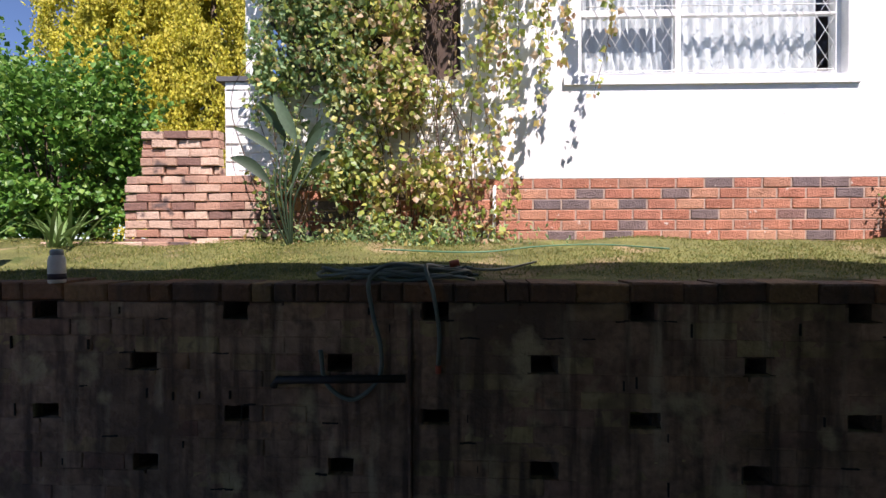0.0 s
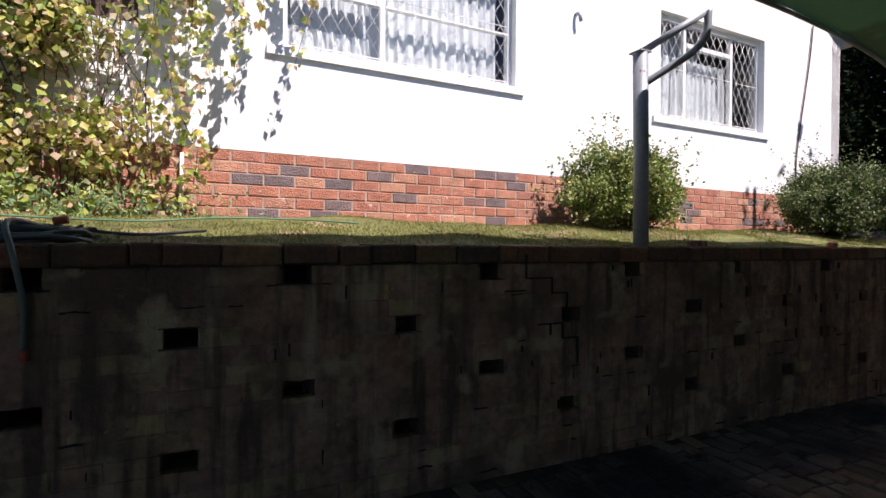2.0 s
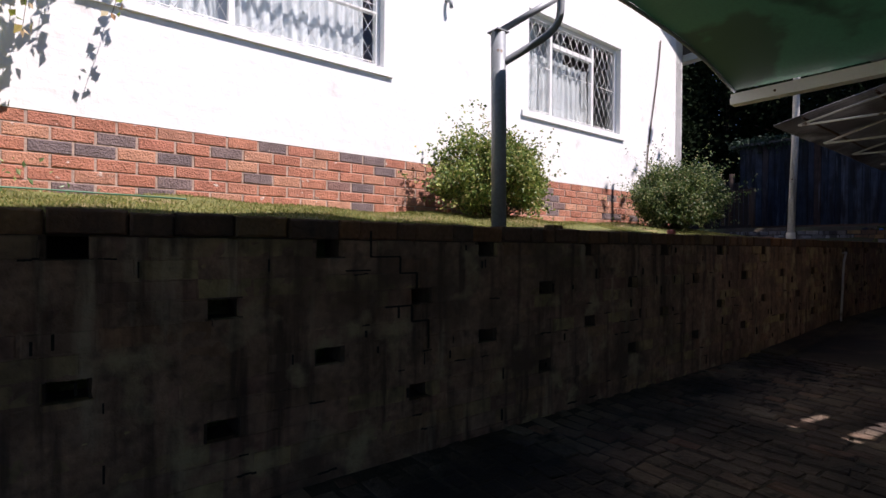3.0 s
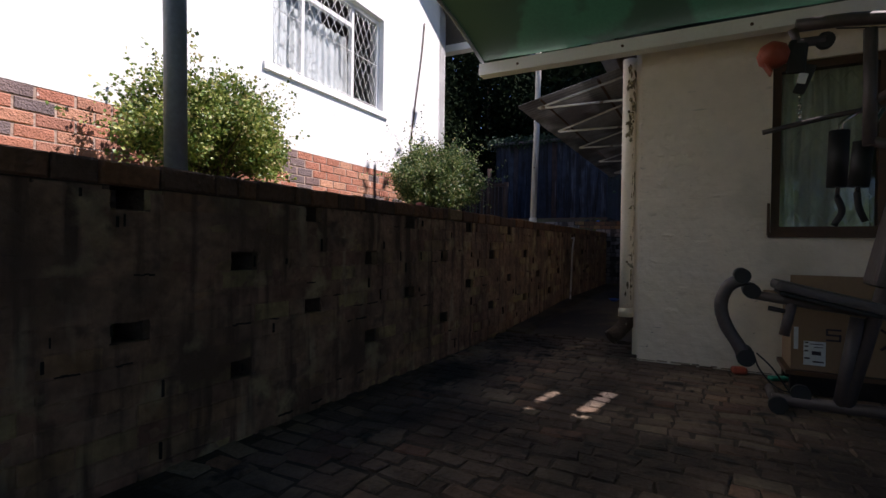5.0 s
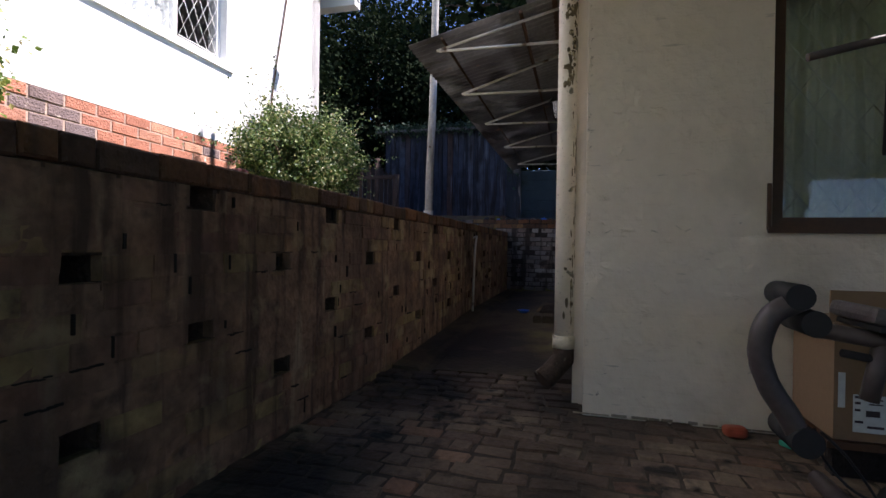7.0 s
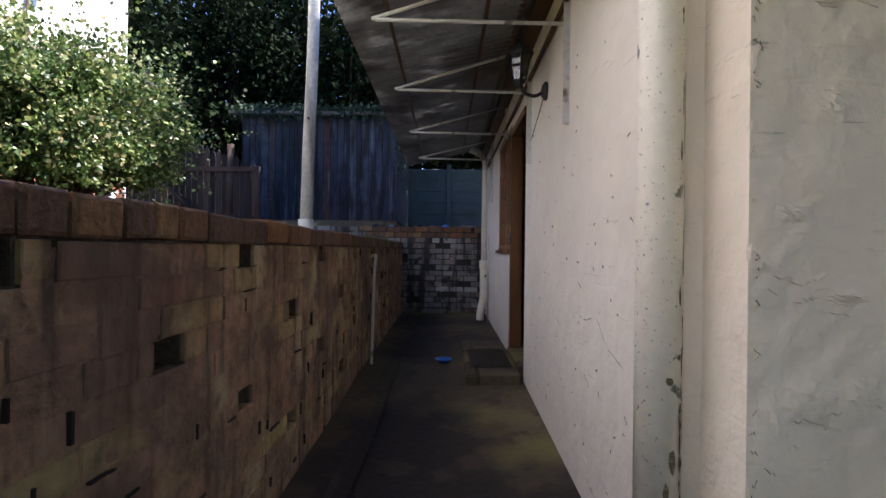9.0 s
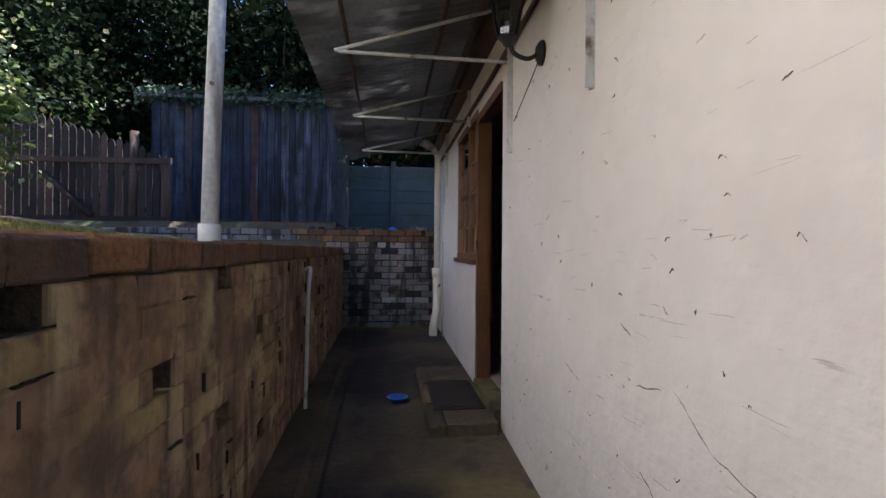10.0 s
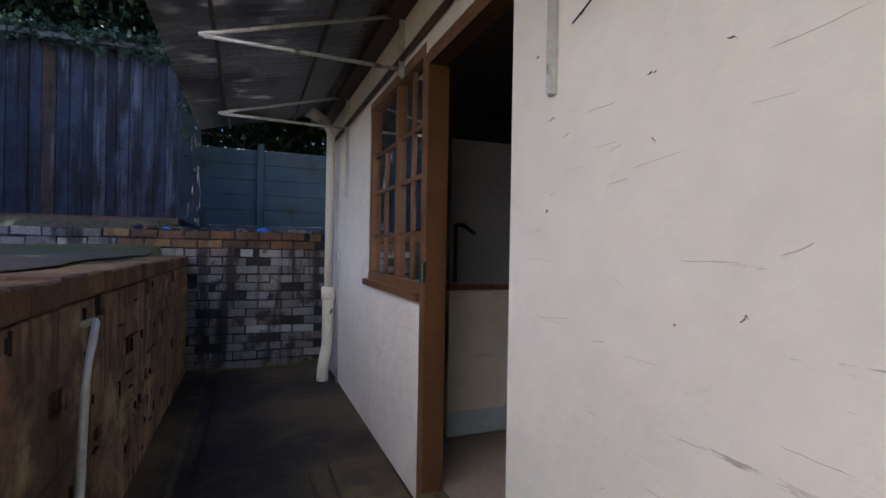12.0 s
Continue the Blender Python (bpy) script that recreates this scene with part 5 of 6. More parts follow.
add_box(bm, 6.10, 6.22, -6.2, 2.30, 2.575, 2.66)
bmesh.ops.bevel(bm, geom=bm.edges[:], offset=0.012, segments=2, affect="EDGES")
gb = part("beam", bm, M_TRIM)
gl = part("gutter_lip", (lambda b: (add_box(b, 6.075, 6.095, -6.2, 2.28, 2.57, 2.675), b)[1])(bmesh.new()), M_TRIM)
scr = bmesh.new()
for y in (1.9, 1.0, 0.1, -0.8):
    tube(scr, [(6.068, y, 2.62), (6.078, y, 2.62)], 0.012, 8)
# The eave board is stretched to y 1.34 to stop a streak of sun.
adopt(gt, gb, gl, part("screws", scr, M_BROWN, kind="stuff"), box("eave_board", 6.22, 6.42, -6.2, 1.34, 2.66, 2.68, M_TRIM))
ps = empty("carport_post", (3.36, 2.72, 1.28), "grey steel carport post with a flat arm and a curved brace", "post")
adopt(ps, pipe("post_tube", [(3.385, 2.735, 1.2), (3.37, 2.73, 2.0), (3.355, 2.73, 2.69)], 0.054, M_STEEL, seg=20), box("post_cap", 3.30, 3.41, 2.675, 2.785, 2.69, 2.70, M_STEEL),
      pipe("arm", [(3.34, 2.74, 2.685), (3.69, 2.44, 2.95)], 0.032, M_STEEL, seg=4), pipe("brace", smooth_path([(3.375, 2.71, 2.47), (3.50, 2.60, 2.57), (3.63, 2.50, 2.68), (3.685, 2.45, 2.79), (3.69, 2.44, 2.96)], 6), 0.027, M_STEEL, seg=10))
for x, y in ((-3.0, 2.75), (-3.1, -6.0), (6.17, -6.0)):
    z = ground_z(x, y) - 0.05 if y > 0 else -0.02
    q = empty("carport_post", (x, y, z), "plain grey steel post under the far side of the carport", "post")
    adopt(q, pipe("post_tube", [(x, y, z), (x, y, 2.5)], 0.04, M_STEEL, seg=12))

# ---- multi-gym, box and odds beside the west wall ----
gym = empty("exercise_machine", (5.35, -0.4, 0.02), "charcoal multi-gym with vinyl seat, lat bar, press arms and leg lever", "exercise machine")
X = 5.32
P = lambda n, pts, r, m=M_GYM, s=10, r2=None: pipe(n, pts, r, m, None, "", s, r2)
adopt(gym,
      P("base_tube", [(X, 0.02, 0.09), (X, -1.7, 0.09)], 0.035, s=8), P("front_foot", [(X - 0.10, 0.0, 0.085), (X + 0.27, 0.0, 0.085)], 0.032), P("rear_foot", [(X - 0.4, -1.65, 0.045), (X + 0.4, -1.65, 0.045)], 0.035),
      P("foot_cap", [(X - 0.13, 0.0, 0.085), (X - 0.09, 0.0, 0.085)], 0.05, M_BLACK), P("front_pedestal", [(X, -0.30, 0.10), (X, -0.37, 0.60)], 0.035), P("seat_beam", [(X, 0.12, 0.70), (X, -0.20, 0.655), (X, -0.72, 0.60)], 0.028),
      P("seat_post", [(X, -0.07, 0.66), (X, -0.035, 0.47)], 0.028), P("seat_knob", [(X, -0.045, 0.61), (X, 0.045, 0.625)], 0.014, M_BLACK),
      soft_box("seat_pad", (0.30, 0.50, 0.055), M_VINYL, None, 0.02, pose(X, -0.22, 0.715, 13, 0, 0)), soft_box("seat_board", (0.27, 0.46, 0.02), M_BLACK, None, 0.005, pose(X, -0.22, 0.675, 13, 0, 0)),
      P("leg_lever", smooth_path([(X, 0.16, 0.80), (X, 0.255, 0.74), (X, 0.29, 0.62), (X, 0.26, 0.50), (X, 0.20, 0.40), (X, 0.165, 0.33)], 5), 0.038),
      P("upper_roller", [(X - 0.04, 0.18, 0.81), (X + 0.17, 0.18, 0.81)], 0.045, M_BLACK, 16), P("knee_roller", [(X - 0.03, 0.13, 0.72), (X + 0.17, 0.13, 0.72)], 0.045, M_BLACK, 16), P("ankle_roller", [(X - 0.05, 0.155, 0.32), (X + 0.17, 0.155, 0.32)], 0.05, M_BLACK, 16),
      P("upright", [(X, -0.33, 0.10), (X, -0.50, 0.86), (X, -0.58, 1.45), (X, -0.60, 2.2)], 0.035), P("mast", [(X, -0.405, 1.55), (X, -0.40, 2.19)], 0.032, s=8), P("mast_link", [(X, -0.40, 1.58), (X, -0.60, 1.50)], 0.028),
      P("top_beam", [(X, -0.06, 2.27), (X, -0.30, 2.26), (X, -1.5, 2.10)], 0.036, s=8), P("pulley_arm", [(X, -0.05, 2.25), (X, -0.07, 2.17), (X, -0.20, 2.165)], 0.028), P("pulley", [(X - 0.02, -0.20, 2.16), (X + 0.02, -0.20, 2.16)], 0.045, M_BLACK, 18),
      P("lat_bar", smooth_path([(5.55, 0.072, 1.711), (5.55, -0.15, 1.755), (5.55, -0.45, 1.80), (5.52, -0.85, 1.80)], 4), 0.016, M_GYM, 8), P("rear_mast", [(X, -1.5, 0.09), (X, -1.5, 2.12)], 0.035, s=8),
      P("press_arm", [(5.80, -0.52, 1.90), (5.80, -0.37, 1.78), (5.80, -0.36, 1.30)], 0.014, M_CHROME, 8), P("press_arm", [(X + 0.16, -0.50, 1.78), (X + 0.16, -0.42, 1.62), (X + 0.16, -0.39, 1.30)], 0.014, M_CHROME, 8),
      P("press_cross", [(X - 0.02, -0.56, 1.88), (5.82, -0.52, 1.90)], 0.022), P("press_pad", [(5.80, -0.365, 1.735), (5.80, -0.355, 1.375)], 0.055, M_BLACK, 16), P("press_pad", [(X + 0.16, -0.415, 1.60), (X + 0.16, -0.395, 1.34)], 0.05, M_BLACK, 16),
      P("press_grip", smooth_path([(5.80, -0.36, 1.31), (5.80, -0.385, 1.22), (5.80, -0.345, 1.13)], 4), 0.02, M_BLACK, 8), P("press_grip", smooth_path([(X + 0.16, -0.39, 1.31), (X + 0.16, -0.40, 1.22), (X + 0.16, -0.43, 1.14)], 4), 0.018, M_BLACK, 8),
      soft_box("back_pad", (0.26, 0.07, 0.62), M_VINYL, None, 0.03, pose(X, -0.505, 1.08, 12, 0, 0)), soft_box("weight_stack", (0.22, 0.35, 0.8), M_BLACK, None, 0.01, pose(X, -1.25, 0.55)))
ch = bmesh.new()
for k in range(16):
    tube(ch, [(X, -0.085 - 0.0005 * k, 2.10 - 0.0235 * k), (X, -0.085, 2.084 - 0.0235 * k)], 0.006 if k % 2 else 0.009, 6)
cb = bmesh.new()
tube(cb, smooth_path([(X, 0.12, 0.36), (X + 0.02, 0.08, 0.25), (X, 0.0, 0.16), (X, -0.1, 0.13)], 4), 0.005, 5)
tube(cb, smooth_path([(X, 0.10, 0.35), (X, 0.02, 0.27), (X, -0.08, 0.12)], 4), 0.005, 5)
tube(cb, [(X, -0.25, 2.22), (X, -1.4, 2.04)], 0.004, 5)
adopt(gym, part("chain", ch, M_CHROME), part("cables", cb, M_BLACK, kind="stuff"), P("cable_pulley", [(X - 0.02, -0.12, 0.14), (X + 0.02, -0.12, 0.14)], 0.05, M_BLACK, 16))
grow = Matrix.Translation((2.134, 0.49, 0.953)) @ Matrix.Scale(1.035, 4) @ Matrix.Translation((-2.134, -0.49, -0.953))
for o in gym.children:
    o.data.transform(grow)
X = 5.43
cap = empty("sun_hat", (X, 0.0, 2.16), "orange hat with a dark strap hung on the machine's pulley", "cap")
adopt(cap, lathe("crown", [(0.03, 0), (0.075, 0.03), (0.088, 0.08), (0.07, 0.13), (0.02, 0.16)], 18, (X, 0.03, 2.08), M_ORANGE, True), soft_box("brim", (0.10, 0.13, 0.012), M_ORANGE, None, 0.005, pose(X, 0.07, 2.10, 60, 0, 0)), soft_box("strap", (0.05, 0.10, 0.20), M_BLACK, None, 0.02, pose(X, -0.09, 2.13, 4, 0, 0)), soft_box("strap_end", (0.02, 0.06, 0.18), M_BLACK, None, 0.008, pose(X, -0.13, 1.99, 22, 0, 0)), soft_box("tag", (0.012, 0.045, 0.06), M_PAPER, None, 0.003, pose(X - 0.022, -0.115, 1.99, 15, 0, 0)))
tagged(soft_box("blue_towel", (0.16, 0.12, 0.10), M_BLUE, None, 0.03, pose(X + 0.02, -0.60, 1.50, 15, 10, 0), seg=3), "bright blue cloth draped over the machine's upright", "cloth")

cbx = empty("cardboard_box", (6.05, -0.7, 0.04), "large brown cardboard box with black print, standing on a pallet", "box")
adopt(cbx, box("carton", 5.90, 6.32, -1.7, -0.15, 0.16, 0.66, M_CARD), box("flap", 5.93, 5.94, -1.2, -0.145, 0.66, 0.80, M_CARD, m=None), box("flap", 5.95, 6.3, -0.15, -0.02, 0.655, 0.662, M_CARD),
      box("shipping_label", 5.894, 5.898, -0.34, -0.22, 0.20, 0.36, M_PAPER), box("small_label", 5.894, 5.898, -0.19, -0.165, 0.30, 0.45, M_PAPER))
bm = bmesh.new()
for k, (y, z, w, h) in enumerate(((-0.235, 0.375, 0.02, 0.010), (-0.235, 0.35, 0.02, 0.010), (-0.235, 0.32, 0.02, 0.010), (-0.24, 0.27, 0.03, 0.010), (-0.29, 0.37, 0.07, 0.005), (-0.30, 0.35, 0.05, 0.005), (-0.29, 0.30, 0.05, 0.025), (-0.30, 0.25, 0.06, 0.010))):
    add_box(bm, 5.8915, 5.8935, y - w / 2, y + w / 2, z - 0.03, z - 0.03 + h)
adopt(cbx, part("label_print", bm, M_INK, kind="stuff"))
bm = bmesh.new()
for y0, y1, z in ((-0.42, -0.34, 0.575), (-0.42, -0.34, 0.54), (-0.42, -0.34, 0.505), (-0.53, -0.47, 0.575), (-0.90, -0.84, 0.575), (-0.90, -0.84, 0.54), (-0.90, -0.84, 0.505)):
    add_box(bm, 5.894, 5.898, y0, y1, z - 0.136, z - 0.124)
for y, z0_, z1_ in ((-0.345, 0.54, 0.575), (-0.415, 0.505, 0.54), (-0.47, 0.505, 0.575), (-0.53, 0.505, 0.575), (-0.90, 0.505, 0.575)):
    add_box(bm, 5.894, 5.898, y - 0.006, y + 0.006, z0_ - 0.13, z1_ - 0.13)
adopt(cbx, part("printed_mark", bm, M_INK, kind="stuff"))
tube(ink := bmesh.new(), [(5.896, -0.62, 0.34), (5.896, -0.80, 0.50)], 0.008, 4)
tube(ink, [(5.896, -0.62, 0.47), (5.896, -0.78, 0.35)], 0.008, 4)
adopt(cbx, part("printed_cross", ink, M_INK, kind="stuff"))
pal = empty("pallet", (6.1, -0.9, 0.02), "low dark timber pallet under the cardboard box", "pallet")
adopt(pal, box("deck", 5.88, 6.34, -1.75, -0.12, 0.125, 0.155, M_BROWN), box("runner", 5.9, 5.97, -1.7, -0.15, 0.0, 0.123, M_FENCE), box("runner", 6.25, 6.33, -1.7, -0.15, 0.0, 0.123, M_FENCE))
tagged(soft_box("orange_rag", (0.09, 0.11, 0.06), M_ORANGE, None, 0.03, pose(6.25, 0.13, 0.035, 0, 5, 10), seg=3), "crumpled orange-red cloth on the paving at the wall foot", "cloth")
tagged(soft_box("teal_rag", (0.07, 0.13, 0.03), M_TEAL, None, 0.014, pose(6.2, -0.12, 0.02, 0, 3, 25), seg=3), "crumpled teal cloth lying on the paving", "cloth")

# ---- far end: brick wall, shed, fences ----
END = pose(13.28, 0, 0, 0, 0, -90)          # own x runs to -y, thickness to +x
wall_with_holes("wall_end", END @ pose(0, 0.010, 0), -9, -0.95, 0, 1.54, 0.25, [], mat("limewashed_mortar", (0.035, 0.033, 0.034), 0.95, bump=0.6, grain=0.4))
M_LIMEB = mat("limewashed_brick", (1, 1, 1), 0.9, bump=0.8, bscale=50, grain=0.25, ramp=[(0, (0.15, 0.15, 0.16)), (0.5, (0.25, 0.25, 0.27)), (0.8, (0.17, 0.13, 0.115)), (1, (0.36, 0.37, 0.38))], streak=[((0.022, 0.018, 0.018), 0.50, 0.12, 0.85)], spots=[((0.05, 0.04, 0.038), 0.55, 6, 0.1)])
M_LIMEJ = mat("limewashed_brick_rest", (1, 1, 1), 0.9, bump=0.8, bscale=50, grain=0.25, ramp=[(0, (0.15, 0.15, 0.16)), (0.5, (0.25, 0.25, 0.27)), (0.8, (0.17, 0.13, 0.115)), (1, (0.36, 0.37, 0.38))], streak=[((0.022, 0.018, 0.018), 0.50, 0.12, 0.85)], spots=[((0.05, 0.04, 0.038), 0.55, 6, 0.1)], island=True)
rr = random.Random(31)
END_BRICKS, END_TOP = [], []
gaps = {(3, 2), (5, 5), (6, 1), (9, 4), (12, 2), (4, 7), (7, 3), (11, 6), (7, 9), (13, 4), (10, 1)}
for row in range(17):
    z = 1.545 - COURSE * (row + 0.5)
    y = 0.96 + (0.115 if row % 2 else 0)
    k = 0
    while y < 8.9:
        if (row, k) not in gaps:
            cut = 0 if y > 2.3 or rr.random() > 0.04 else 0.1
            me = brick_mesh(0.217 - cut, 0.077, 0.05, rr.randrange(4), M_COPE if row < 2 and y < 2.85 else M_LIMEB)
            (END_TOP if row < 2 and y < 2.85 else END_BRICKS).append((me, END @ pose(-(y + 0.115), rr.uniform(-0.014, 0.007), z + rr.uniform(-0.005, 0.005), rr.uniform(-2, 2), rr.uniform(-1.8, 1.8), rr.uniform(-2, 2)), y < 2.6 or (y < 5.2 and row < 3)))
        y += 0.23
        k += 1
rr = random.Random(32)
for i in range(16):
    y = 0.98 + i * 0.12 + rr.uniform(-0.03, 0.03)
    bm = bmesh.new()
    bmesh.ops.create_icosphere(bm, subdivisions=1, radius=1)
    for v in bm.verts:
        v.co = Vector((v.co.x * rr.uniform(0.8, 1.2), v.co.y * rr.uniform(0.8, 1.2), v.co.z * rr.uniform(0.8, 1.1)))
    s = rr.uniform(0.03, 0.065)
    bm.transform(pose(13.40 + rr.uniform(-0.05, 0.08), y, 1.54 + s * 0.42, 0, 0, rr.uniform(0, 180)) @ Matrix.Diagonal((s, s * 1.5, s * 0.6, 1)))
    ob = part("rubble_stone", bm, M_BLUE if i in (5, 13) else rr.choice((M_LIMEJ, M_EARTH, M_SHEDW)))
    tagged(ob, "scrap of blue plastic sheet on top of the end wall" if i in (5, 13) else "grey lump of rubble lying on top of the end wall", "rubble", "rubble on the wall")

sh = empty("shed", (16, 4, 1.6), "weathered timber board shed coloured in shaded grey-blue, creeper over roof edge", "shed")
rr = random.Random(41)
y = 2.64
while y < 5.62:
    w = rr.uniform(0.10, 0.15)
    bm = bmesh.new()
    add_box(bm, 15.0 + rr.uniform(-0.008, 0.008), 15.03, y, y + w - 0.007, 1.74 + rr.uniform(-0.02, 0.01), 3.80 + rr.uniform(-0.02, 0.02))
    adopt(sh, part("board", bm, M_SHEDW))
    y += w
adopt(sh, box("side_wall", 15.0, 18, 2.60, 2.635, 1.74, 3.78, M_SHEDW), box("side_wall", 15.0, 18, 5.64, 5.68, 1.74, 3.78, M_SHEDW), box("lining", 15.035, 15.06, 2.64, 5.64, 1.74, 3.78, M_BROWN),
      box("roof", 14.85, 18.2, 2.45, 5.85, 3.80, 3.86, M_SLATE), box("sill_beam", 14.98, 15.08, 2.6, 5.7, 1.66, 1.735, M_BROWN), box("plinth", 15.02, 18, 2.62, 5.66, 1.55, 1.655, M_LIMEJ))
rng = np.random.default_rng(8)
n = 5000
pp = np.stack([14.9 + rng.normal(size=n) * 0.12 + np.abs(rng.normal(size=n)) * 0.6, rng.uniform(2.35, 5.9, n), 3.90 + rng.normal(size=n) * 0.045 + 0.05 * np.sin(rng.uniform(0, 6, n))], 1)
edge = rng.uniform(size=n) < 0.12
pp[edge, 2] -= np.abs(rng.normal(size=edge.sum())) * 0.09
pp[edge, 0] = 14.86
m2 = np.stack([rng.normal(size=260) * 0.08 + 14.9, 2.45 + rng.normal(size=260) * 0.07, 3.9 - np.abs(rng.normal(size=260)) * 0.5], 1)
cr = empty("creeper", (15, 4, 3.86), "shade-coloured green creeper spilling over the shed's roof edge", "creeper")
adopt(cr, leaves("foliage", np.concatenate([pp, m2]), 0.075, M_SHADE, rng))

vb = empty("precast_wall", (17, 4, 1.5), "grey-blue precast concrete panel fence with slotted posts", "fence")
for k in range(8):
    y0 = -1.55 + 1.55 * k
    adopt(vb, box("concrete_post", 18.22, 18.34, y0 - 0.06, y0 + 0.06, 1.5, 3.42, M_VIBRA))
    for j in range(6):
        adopt(vb, soft_box("concrete_panel", (0.045, 1.43, 0.299), M_VIBRA, None, 0.014, pose(18.28, y0 + 0.775, 1.65 + 0.30 * j), seg=1))

fc = empty("paling_fence", (13.9, 6.5, 1.6), "shade-darkened brown weathered paling fence with pointed slats, rails and leaning brace", "fence")
rr = random.Random(51)
for k in range(34):
    y = 4.98 + 0.105 * k
    top = 2.66 + min(0.5, 0.32 * max(0, y - 5.0)) + rr.uniform(-0.05, 0.04)
    bm = bmesh.new()
    w = 0.042
    prof = [(-w, 1.70), (w, 1.70), (w, top - 0.07), (0, top), (-w, top - 0.07)]
    a = [bm.verts.new((13.85, y + p, z)) for p, z in prof]
    b = [bm.verts.new((13.87, y + p, z)) for p, z in prof]
    bm.faces.new(a)
    bm.faces.new(b[::-1])
    for i in range(5):
        bm.faces.new([a[i], b[i], b[(i + 1) % 5], a[(i + 1) % 5]])
    bmesh.ops.recalc_face_normals(bm, faces=bm.faces)
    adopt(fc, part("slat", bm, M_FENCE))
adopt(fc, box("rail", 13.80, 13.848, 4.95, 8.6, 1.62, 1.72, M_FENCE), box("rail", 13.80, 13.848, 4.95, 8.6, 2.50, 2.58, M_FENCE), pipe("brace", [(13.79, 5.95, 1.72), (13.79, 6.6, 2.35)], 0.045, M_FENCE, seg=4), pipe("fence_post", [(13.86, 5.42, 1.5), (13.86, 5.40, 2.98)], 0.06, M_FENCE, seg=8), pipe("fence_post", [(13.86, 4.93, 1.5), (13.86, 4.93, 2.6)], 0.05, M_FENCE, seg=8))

gp = empty("gum_pole", (8.87, 2.64, 1.27), "tall pale weathered timber pole standing in a white plastic sleeve", "pole")
adopt(gp, pipe("pole", smooth_path([(8.87, 2.62, 1.22), (8.88, 2.61, 1.9), (8.87, 2.585, 2.6), (8.89, 2.58, 3.4), (8.90, 2.56, 5.6)], 5), 0.046, M_POLE, seg=14, r2=0.040), pipe("sleeve", [(8.87, 2.62, 1.20), (8.87, 2.62, 1.385)], 0.056, M_PVC, seg=16),
      pipe("knot", [(8.825, 2.60, 2.12), (8.84, 2.60, 2.12)], 0.011, M_BROWN, seg=8))

# closing wall of the yard, out of view, added to cut light from behind
box("wall_yard_south", -6, 13.4, -8.2, -8, -0.05, 2.6, M_CREAM, None, "", "structure")

# ---- planting ----
tree("garden_tree", (-11, -2.5, 0.0), 0.8, (2.6, 3.2, 1.7), M_HEDGE, "broad green tree beyond the open west side", 90, 90, 60, 0.16, 0.35, 0.15)
tree("garden_tree", (-12, 3.0, 1.3), 0.5, (2.6, 3.2, 1.5), M_HEDGE, "broad green tree beyond the open west side", 91, 90, 60, 0.16, 0.35, 0.15)
shrub("shrub", (4.66, 4.12, 1.94), (0.70, 0.42, 0.42), M_BUSH, "leafy green garden shrub growing against the house wall", 250, 120, 0.033, 1, base_z=1.44)
shrub("shrub", (8.12, 3.84, 1.90), (0.80, 0.52, 0.42), M_BUSHD, "broad dark green small-leaved shrub at the house corner", 360, 170, 0.028, 2, base_z=1.36)
# Two unseen crowns, added to keep sun off the shed, fence and far lawn.
tree("shade_tree", (14.3, -1.9, 0.9), 4.3, (4.4, 5.4, 2.0), M_TREE, "unseen tall tree added behind the outbuilding to cast shade", 12, 320, 70, 0.2, 0.5, 0.22)
tree("shade_tree", (16.9, -1.2, 0.9), 3.6, (3.2, 2.9, 2.6), M_TREE, "unseen tall tree added behind the outbuilding to cast shade", 11, 90, 60, 0.22, 0.45, 0.22)
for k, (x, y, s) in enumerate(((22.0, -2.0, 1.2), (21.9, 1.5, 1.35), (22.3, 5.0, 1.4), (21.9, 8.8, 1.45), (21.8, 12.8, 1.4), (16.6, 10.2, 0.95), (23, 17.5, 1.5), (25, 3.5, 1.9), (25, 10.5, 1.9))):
    tree("dark_tree", (x, y, 1.6), 1.4 * s, (2.3 * s, 2.5 * s, 3.4 * s), M_TREE, "dense tree with shade-coloured, near-black leaves behind the timber shed", 20 + k, 170, 150, 0.15, 0.42, 0.2, -0.95, 0.3)
for k, (x, y, w, h) in enumerate(((-6.35, 8.3, 0.85, 5.8), (-5.45, 8.0, 0.75, 5.4), (-4.75, 8.5, 0.7, 6.4), (-4.02, 7.9, 0.52, 5.6))):
    rng = np.random.default_rng(60 + k)
    top = empty("golden_conifer", (x, y, 1.5), "tall golden-yellow columnar conifer", "conifer", "golden conifers")
    n = 420
    a, t = rng.uniform(0, 6.28, n), rng.uniform(0, 1, n) ** 0.8
    rad = w * (0.5 + 0.5 * np.sqrt(np.maximum(0, 1 - t ** 2.5))) * rng.uniform(0.75, 1.05, n)
    c = np.stack([x + rad * np.cos(a), y + rad * np.sin(a), 1.6 + t * h], 1)
    up = rng.uniform(0, 1, n * 150)
    p = c[rng.integers(0, n, n * 150)] + np.stack([rng.normal(size=n * 150) * 0.085 * (1 - 0.6 * up), rng.normal(size=n * 150) * 0.085 * (1 - 0.6 * up), (up - 0.4) * 0.42], 1)
    lf = leaves("foliage", p, 0.058, M_GOLD, rng, spread=0.5, droop=-1.2, width=0.35)
    adopt(top, lf, pipe("trunk", [(x, y, 1.3), (x, y, 1.5 + h * 0.9)], 0.10, M_BARK, seg=8, r2=0.02))
